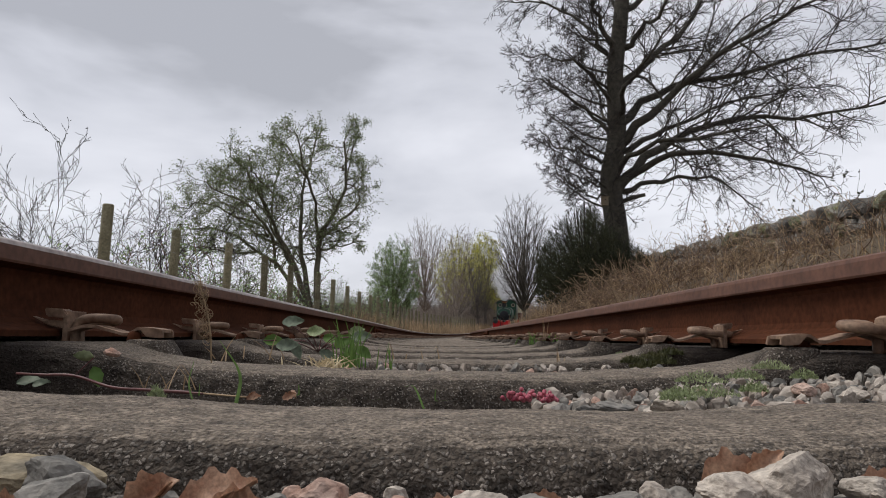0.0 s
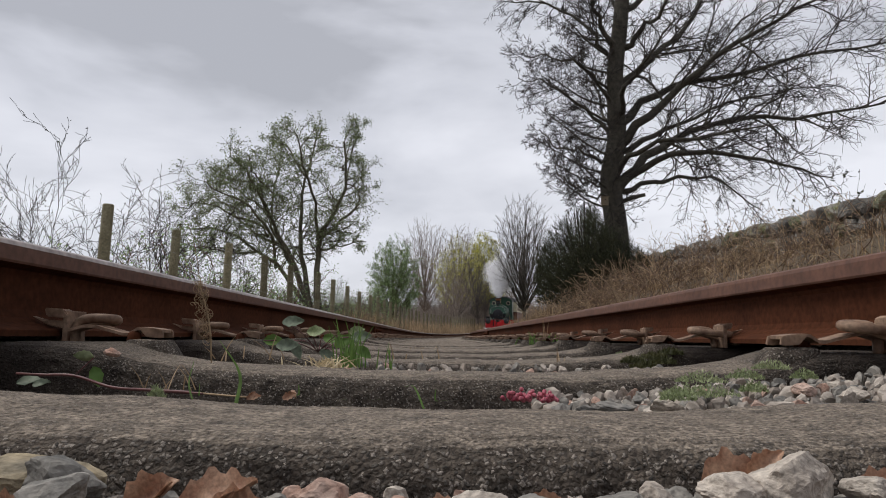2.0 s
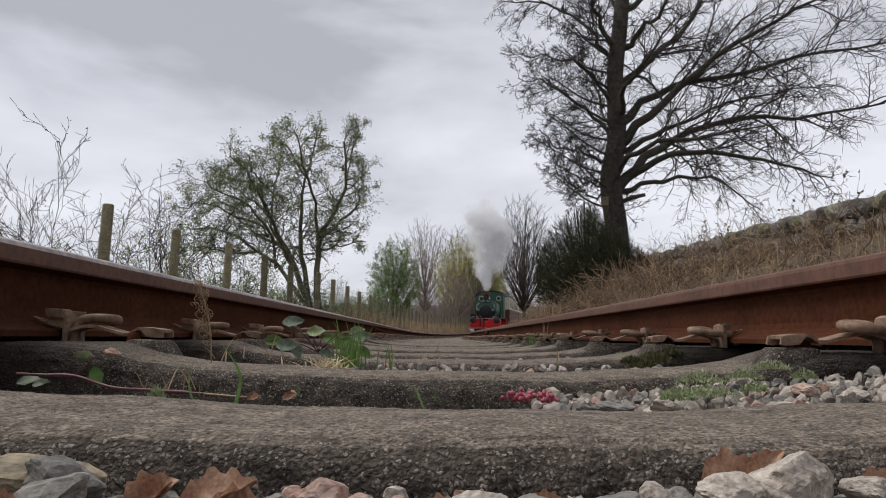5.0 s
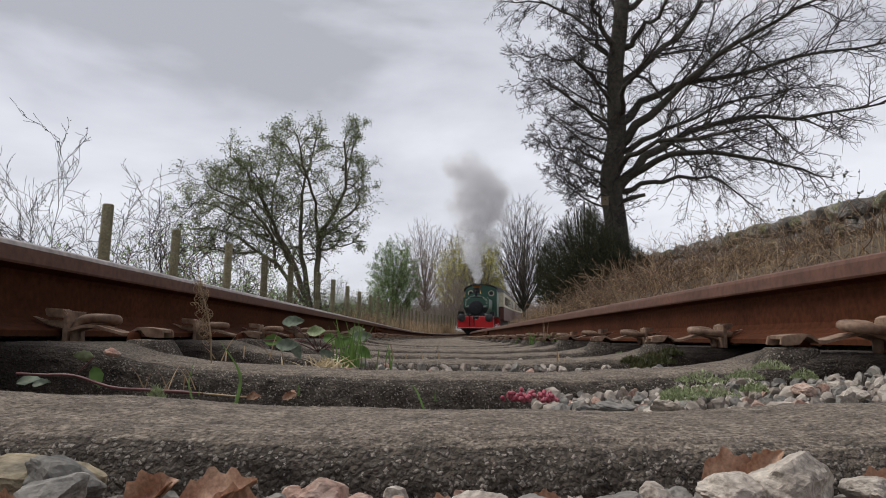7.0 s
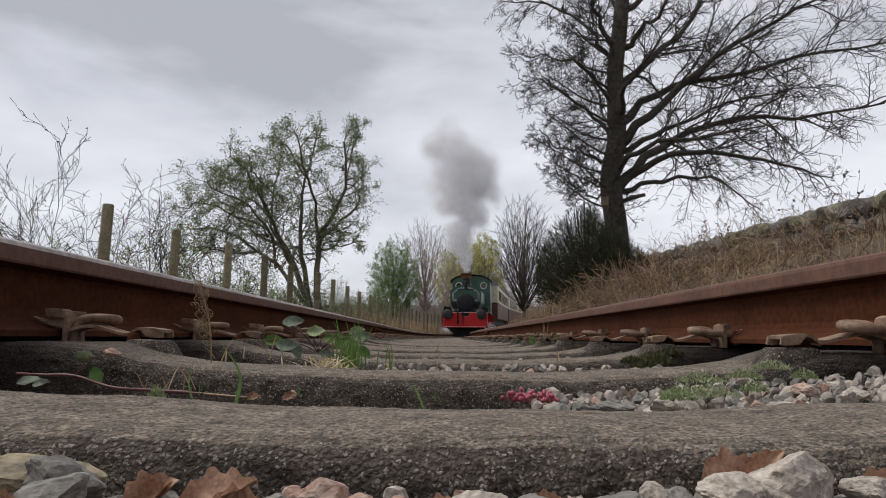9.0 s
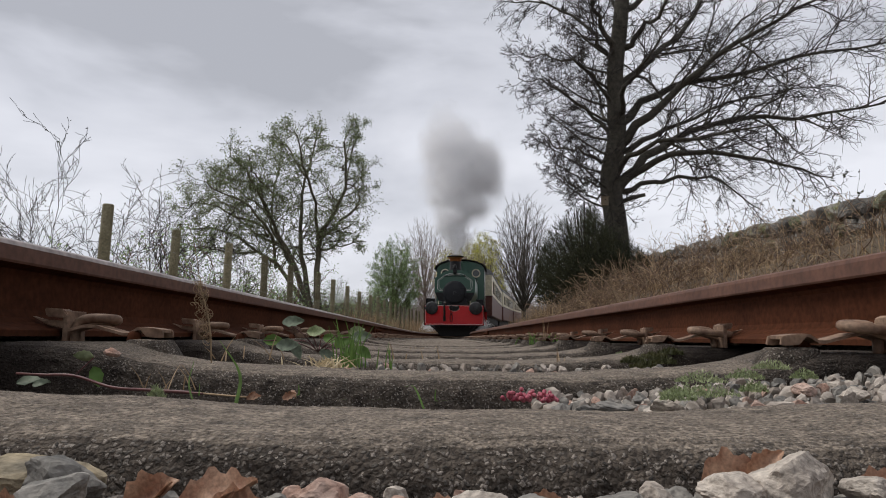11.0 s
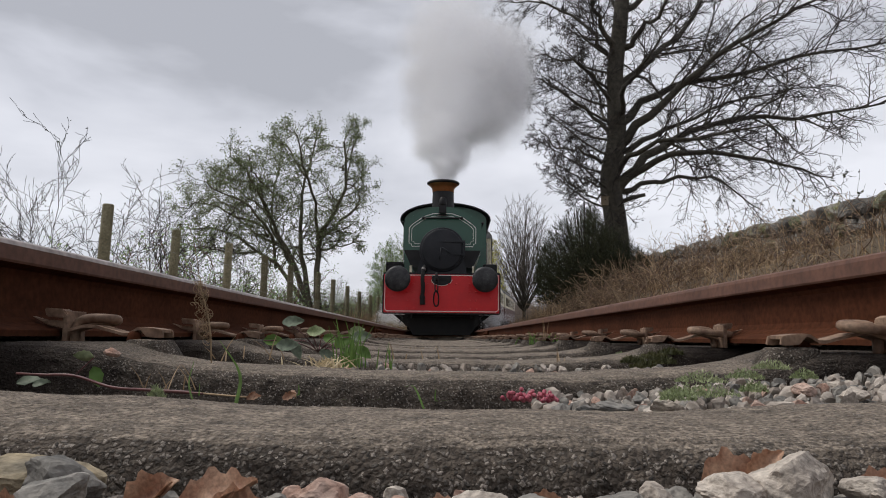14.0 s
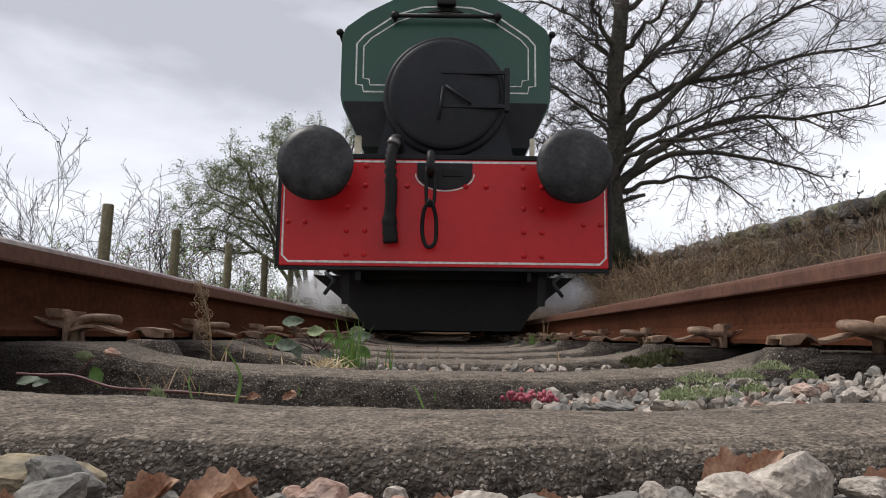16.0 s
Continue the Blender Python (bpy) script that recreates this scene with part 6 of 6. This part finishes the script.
def dead_leaf(c, turn, length, seed, material="leaf_litter"):
    v, f = leaf_mesh(length * 0.5, length * 0.29, random.Random(seed).uniform(0.05, 0.35), 0.16, seed, 0.8)
    ob = new("dead_leaf", mesh_of("dead_leaf", v, f, M[material], True))
    ob.matrix_basis = pose(c[0], c[1], c[2] - (0.007 if c[1] < 0.45 else 0.002), *turn)
    tagged(ob, "curled dry brown oak leaf lying among the stones", "leaf", "dead leaves on the track")


for k, (c, turn, ln) in enumerate((
        ((-0.150, 0.335, -0.068), (50, -22, 8), 0.050), ((-0.141, 0.338, -0.068), (40, -30, -15), 0.036), ((-0.124, 0.335, -0.067), (32, -4, 4), 0.066),
        ((-0.108, 0.330, -0.066), (45, 2, -8), 0.050), ((-0.100, 0.325, -0.068), (20, -60, 20), 0.022), ((-0.212, 0.330, -0.064), (55, 8, 60), 0.040), ((-0.205, 0.325, -0.066), (50, -4, -20), 0.036),
        ((0.128, 0.365, -0.061), (38, -10, 8), 0.066), ((0.150, 0.362, -0.056), (55, -30, 12), 0.038), ((0.206, 0.365, -0.061), (35, 2, 10), 0.046),
        ((-0.064, 0.335, -0.070), (30, 0, 100), 0.03), ((0.036, 0.340, -0.071), (30, 0, 170), 0.034), ((0.052, 0.345, -0.071), (30, 0, 20), 0.03), ((-0.010, 0.345, -0.071), (25, -3, 30), 0.034),
        ((-0.18, 0.64, -0.05), (80, -40, 60), 0.020), ((-0.18, 0.65, -0.05), (60, -10, 0), 0.022), ((-0.15, 0.65, -0.05), (70, -20, 10), 0.026), ((-0.14, 0.66, -0.05), (70, -30, 150), 0.022), ((0.04, 0.36, -0.07), (50, 0, 20), 0.03))):
    dead_leaf(c, turn, ln * (1.15 if c[1] < 0.45 else 1.0), 60 + k)


def green_leaf(parent, c, turn, length, material, seed):
    v, f = leaf_mesh(length * 0.95, length * 0.58, 0.18, 0.07, seed, 0.35)
    ob = part("leaf", mesh_of("leaf", v, f, M[material], True), None, parent)
    ob.matrix_basis = pose(*c, *turn)


def bramble_plant():
    t = thing("bramble_plant", "small bramble with grey-green leaves beside the rail", "plant")
    root = Vector((-0.29, 1.59, -0.03))
    spots = (((-0.36, 1.53, 0.04), (60, 0, 10), 0.055, "bramble"), ((-0.36, 1.48, -0.01), (65, 0, 15), 0.055, "bramble"), ((-0.41, 1.57, -0.00), (70, 0, 15), 0.05, "blade"),
             ((-0.31, 1.55, 0.02), (60, 0, 0), 0.05, "moss"), ((-0.28, 1.59, 0.01), (60, 20, -10), 0.045, "blade"), ((-0.33, 1.50, -0.00), (60, 70, 10), 0.05, "bramble"),
             ((-0.24, 1.50, -0.01), (70, -30, 10), 0.05, "blade"), ((-0.20, 1.46, 0.01), (60, 0, 10), 0.05, "bramble"), ((-0.19, 1.48, -0.01), (70, 40, 0), 0.045, "blade"),
             ((-0.22, 1.46, -0.03), (60, 10, 0), 0.05, "blade"), ((-0.21, 1.50, 0.02), (75, -10, 10), 0.04, "moss"), ((-0.28, 1.55, -0.02), (70, 30, 10), 0.045, "bramble"))
    for k, (c, turn, ln, m) in enumerate(spots):
        c = (c[0], c[1], c[2] - 0.006)
        green_leaf(t, c, turn, ln * 0.9, m, 20 + k)
        tube_part("stalk", smooth_line([root, root.lerp(Vector(c), 0.5) + Vector((0, 0, 0.012)), c], 6), 0.0011, M["red_stem"], t, sides=5)


bramble_plant()


def runner():
    t = thing("bramble_runner", "dark red bramble runner trailing behind the sleeper", "plant")
    tube_part("stem", smooth_line([(-0.48, 0.79, -0.04), (-0.44, 0.77, -0.04), (-0.40, 0.76, -0.04), (-0.35, 0.74, -0.05), (-0.30, 0.71, -0.05), (-0.26, 0.69, -0.05), (-0.23, 0.67, -0.05)], 30), [0.0017] * 24 + [0.002, 0.0018, 0.0016, 0.0014, 0.0012, 0.001], M["red_stem"], t, sides=7)
    tube_part("stem", smooth_line([(-0.24, 0.68, -0.05), (-0.21, 0.66, -0.05), (-0.18, 0.64, -0.05)], 10), 0.0009, M["straw"], t, "thin straw-coloured end", sides=5)
    tube_part("stem", smooth_line([(-0.40, 0.76, -0.04), (-0.39, 0.76, -0.03), (-0.38, 0.76, -0.02)], 6), 0.0008, M["red_stem"], t, sides=5)
    green_leaf(t, (-0.38, 0.76, -0.02), (60, 0, 200), 0.022, "moss", 3)
    green_leaf(t, (-0.38, 0.76, -0.03), (70, 75, 20), 0.024, "blade", 4)
    green_leaf(t, (-0.48, 0.79, -0.05), (30, 0, 10), 0.030, "bramble", 5)
    green_leaf(t, (-0.45, 0.77, -0.05), (40, 0, 0), 0.022, "bramble", 6)


runner()


def dry_weed():
    t = thing("dead_weed", "curled pale dry weed stalk standing against the rail", "plant")
    rng = random.Random(4)
    foot, head = Vector((-0.38, 1.14, -0.04)), Vector((-0.41, 1.15, 0.09))
    tube_part("stalk", smooth_line([foot, foot.lerp(head, 0.5) + Vector((0.006, 0, 0)), head], 10), 0.0014, M["straw"], t, sides=5)
    for k in range(90):
        p = foot.lerp(head, rng.uniform(0.25, 1.02)) + Vector((rng.gauss(0, 0.004), 0, 0))
        pts, a, r = [], rng.uniform(0, 6.28), rng.uniform(0.0015, 0.0055)
        sgn = rng.choice((-1, 1))
        for j in range(9):
            w = a + sgn * j * 0.62
            pts.append(p + Vector((r * (math.cos(w) - math.cos(a)) * 1.2, r * 0.7 * math.sin(w * 0.7), r * (math.sin(w) - math.sin(a)))) + Vector((0, 0, 0.001 * j)))
        tube_part("curl", pts, 0.00045, M["straw"], t, sides=4)


dry_weed()


def blade_strip(pts, width, v, f):
    """A bent grass blade that tapers, along points."""
    line = smooth_line(pts, 9)
    b = len(v)
    for k, p in enumerate(line):
        w = width * (1 - (k / 8) ** 2) + 0.0002
        v += [p + Vector((-w, 0, 0)), p + Vector((0, -w * 0.35, 0)), p + Vector((w, 0, 0))]
    for k in range(8):
        for i in range(2):
            q = b + 3 * k + i
            f.append((q, q + 1, q + 4, q + 3))


def tuft(name, label, blades_, material):
    t = thing(name, label, "grass")
    for pts, w in blades_:
        v, f = [], []
        blade_strip(pts, w, v, f)
        part("blade", mesh_of("blade", v, f, M[material], True), None, t)


tuft("grass_tuft", "long single green grass blades beside the sleeper", (
    ([(-0.19, 0.64, -0.06), (-0.19, 0.65, -0.03), (-0.21, 0.65, -0.00)], 0.0016), ([(-0.23, 0.65, -0.06), (-0.24, 0.66, -0.04), (-0.24, 0.67, -0.02)], 0.0008), ([(-0.23, 0.66, -0.05), (-0.23, 0.66, -0.05), (-0.23, 0.66, -0.04)], 0.0007)), "blade")
tuft("grass_tuft", "thin yellowing grass blades on the track bed", (
    ([(-0.02, 0.64, -0.06), (-0.03, 0.65, -0.04), (-0.04, 0.65, -0.04)], 0.0008), ([(-0.00, 0.63, -0.05), (-0.01, 0.63, -0.05), (-0.01, 0.63, -0.04)], 0.0007), ([(-0.15, 0.67, -0.05), (-0.14, 0.67, -0.05), (-0.14, 0.67, -0.04)], 0.001), ([(-0.09, 0.63, -0.05), (-0.09, 0.63, -0.05), (-0.09, 0.63, -0.05)], 0.003), ([(-0.06, 0.63, -0.05), (-0.07, 0.63, -0.05), (-0.07, 0.63, -0.05)], 0.0026), ([(-0.00, 0.63, -0.05), (-0.01, 0.63, -0.05), (-0.00, 0.63, -0.05)], 0.003)), "blade")


def clump(name, label, foot, n, h, spread, width, material, seed, lean=0.5):
    rng = random.Random(seed)
    out = []
    for _ in range(n):
        a, k = rng.uniform(0, 6.283), rng.uniform(0.1, lean)
        p = Vector(foot) + Vector((rng.gauss(0, spread), rng.gauss(0, spread), 0))
        hh = h * rng.uniform(0.4, 1.05)
        e = Vector((math.cos(a) * k * hh, math.sin(a) * k * hh, hh))
        out.append(([p, p + e * 0.5 + Vector((0, 0, hh * 0.12)), p + e], width))
    tuft(name, label, out, material)


clump("grass_clump", "clump of fresh green grass between the sleepers", (-0.18, 1.29, -0.05), 34, 0.088, 0.016, 0.0011, "blade", 1)
clump("straw_clump", "flattened pale straw beside the grass clump", (-0.21, 1.25, -0.05), 44, 0.022, 0.022, 0.0017, "bright_straw", 2, 3.2)
clump("grass_clump", "sparse grass with a tall dry stalk by the rail", (0.52, 3.95, -0.03), 22, 0.075, 0.04, 0.0025, "blade", 3, 0.8)
clump("straw_clump", "single tall dry grass stalks by the rail", (0.54, 3.95, -0.01), 4, 0.24, 0.012, 0.0016, "straw", 4, 0.15)
clump("grass_clump", "small yellow-green grass blades on the track", (-0.12, 1.46, -0.06), 6, 0.055, 0.011, 0.0011, "blade", 5, 0.4)
clump("straw_clump", "dry grass wisps on the track bed", (-0.14, 1.89, -0.06), 8, 0.06, 0.06, 0.0013, "straw", 6, 0.9)
clump("straw_clump", "dry grass wisps on the track bed", (-0.10, 3.73, -0.08), 14, 0.05, 0.10, 0.0016, "straw", 7, 1.2)
clump("straw_clump", "dry grass wisps on the track bed", (0.27, 1.72, -0.06), 4, 0.045, 0.015, 0.0013, "straw", 8, 0.9)
clump("straw_clump", "dry grass wisps on the track bed", (-0.38, 1.29, -0.04), 7, 0.05, 0.05, 0.001, "straw", 9, 1.2)
clump("straw_clump", "dry grass wisps on the track bed", (-0.33, 0.82, -0.06), 8, 0.03, 0.025, 0.0006, "straw", 10, 1.2)


def stonecrop():
    t = thing("stonecrop", "cluster of small crimson stonecrop rosettes", "plant")
    rng = random.Random(6)
    ball = turned([(0, -0.002), (0.0015, -0.0015), (0.0022, 0), (0.0015, 0.0015), (0, 0.002)], None, 8)
    me = bpy.data.meshes.new("bead")
    ball.to_mesh(me)
    ball.free()
    me.materials.append(M["berry"])
    for px in ((0.06, 0.65, -0.05), (0.07, 0.64, -0.05), (0.09, 0.65, -0.05), (0.09, 0.64, -0.05)):
        for k in range(26):
            b = part("bead", me, None, t)
            b.matrix_basis = pose(px[0] + rng.gauss(0, 0.0038), px[1] + rng.gauss(0, 0.004), px[2] + abs(rng.gauss(0, 0.0035)), rng.uniform(0, 90), rng.uniform(0, 90))


stonecrop()


def moss_patch(label, spots, material, seed, grain=0.006):
    """Cushions of tiny shoots; spots: (centre, radius)."""
    rng = random.Random(seed)
    v, f = [], []
    for c, r in spots:
        for k in range(420):
            a, s = rng.uniform(0, 6.283), rng.random() ** 0.5
            p = Vector(c) + Vector((math.cos(a) * s * r, math.sin(a) * s * r * 0.7, 0.012 * (1 - s * s) * rng.random() + 0.001))
            d = Vector((rng.gauss(0, 0.6), rng.gauss(0, 0.6), 1)).normalized() * grain * rng.uniform(0.5, 1.6)
            w = d.cross(Vector((rng.gauss(0, 1), rng.gauss(0, 1), 0.2))).normalized() * grain * 0.28
            b = len(v)
            v += [p - w, p + w, p + d]
            f.append((b, b + 1, b + 2))
    ob = new("moss", mesh_of("moss", v, f, material))
    tagged(ob, label, "moss", kind="stuff")


moss_patch("pale green moss growing over the ballast stones", (((0.23, 0.69, -0.05), 0.027), ((0.26, 0.71, -0.05), 0.031), ((0.27, 0.76, -0.04), 0.027), ((0.35, 0.84, -0.04), 0.023), ((0.40, 0.88, -0.03), 0.023), ((0.33, 0.77, -0.05), 0.016), ((0.21, 0.65, -0.05), 0.017), ((0.43, 0.86, -0.04), 0.016)), M["moss"], 1, 0.0030)
moss_patch("dark moss on the end of a sleeper", (((0.44, 1.68, -0.05), 0.031), ((0.49, 1.69, -0.04), 0.035), ((0.54, 1.72, -0.03), 0.031), ((0.45, 1.63, -0.06), 0.031), ((0.50, 1.65, -0.05), 0.031)), M["dark_moss"], 2, 0.009)
moss_patch("small yellowish moss on the track bed", (((-0.27, 0.66, -0.056), 0.007), ((0.46, 1.89, -0.04), 0.016)), M["moss"], 3, 0.004)

# ---- what moves ----
def train_at(back, t):
    """The distance ahead of the camera of a point that lies so far behind the buffer beam."""
    # a little slower at first, then quickening towards the end
    late = float(np.interp(t, (0.0, 4.0, 7.0, 9.0, 11.5, 12.5, 13.0, 14.0, 14.5, 15.0, 16.0), (0.0, 0.1, 0.6, 1.0, 1.35, 1.1, 0.9, 0.58, 0.32, 0.16, 0.07)))
    return 4.893 + 4.388 * (16.0 - t) + late + back


def rail_pose(d_front, length):
    """A rigid vehicle between two points of the track."""
    a = Vector((centre(d_front), d_front, grade(d_front) + 0.159))
    e = d_front + length
    b = Vector((centre(e), e, grade(e) + 0.159))
    v = b - a
    return pose(a.x, a.y, a.z, math.degrees(math.atan2(v.z, math.hypot(v.x, v.y))), 0, -math.degrees(math.atan2(v.x, v.y)))


def motions():
    steps = [0.5 * k for k in range(33)]
    walk(LOCO, [(t, rail_pose(train_at(0, t), 6.6)) for t in steps])
    for coach, back in COACHES:
        walk(coach, [(t, rail_pose(train_at(back, t), 12.0)) for t in steps])
    for w, m, radius in WHEELS:
        spin = [0.15 * k for k in range(107)]
        walk(w, [(t, m @ pose(0, 0, 0, math.degrees(4.388 * t / radius))) for t in spin])
    # the plume swells as the train works up the grade, then shortens and leans with the wind
    hours = (0.0, 2.0, 4.0, 7.0, 9.0, 11.0, 12.5, 14.0, 15.0, 16.0)
    heights = (2.6, 3.0, 5.0, 8.2, 7.8, 5.6, 4.6, 4.8, 5.0, 5.2)
    leans = (0.2, 0.3, 0.2, -0.1, -0.6, 0.1, 0.7, 0.7, 0.9, 2.2)
    trails = (0.0, 0.0, 0.0, 0.0, 0.0, 0.5, 1.0, 1.6, 2.4, 5.0)
    for puff, back, side, s, rise, phase in PUFFS:
        rows = []
        for t in steps:
            d = train_at(back + s * float(np.interp(t, hours, trails)), t)
            tall, lean = float(np.interp(t, hours, heights)), float(np.interp(t, hours, leans))
            wide = min(1.0, 0.15 + tall / 9.0)
            up = 3.36 + tall * s + rise * math.sin(t * 0.8 + phase)
            rows.append((t, pose(centre(d) + side * wide + lean * s ** 0.8 + 0.12 * s * math.sin(t * 1.1 + phase), d, grade(d) + 0.159 + up, 10 * math.sin(t * 0.5 + phase), 8 * math.sin(t * 0.4 + phase), 6.0 * t * (1 if phase > 3 else -1))))
        walk(puff, rows)
    for puff, back, side, up, phase in DRAINS:
        rows = []
        for t in steps:
            d = train_at(back, t)
            rows.append((t, pose(centre(d) + side + 0.06 * math.sin(t * 1.1 + phase), d, grade(d) + 0.159 + up + 0.02 * math.sin(t * 0.8 + phase), 0, 0, 6.0 * t)))
        walk(puff, rows)


motions()
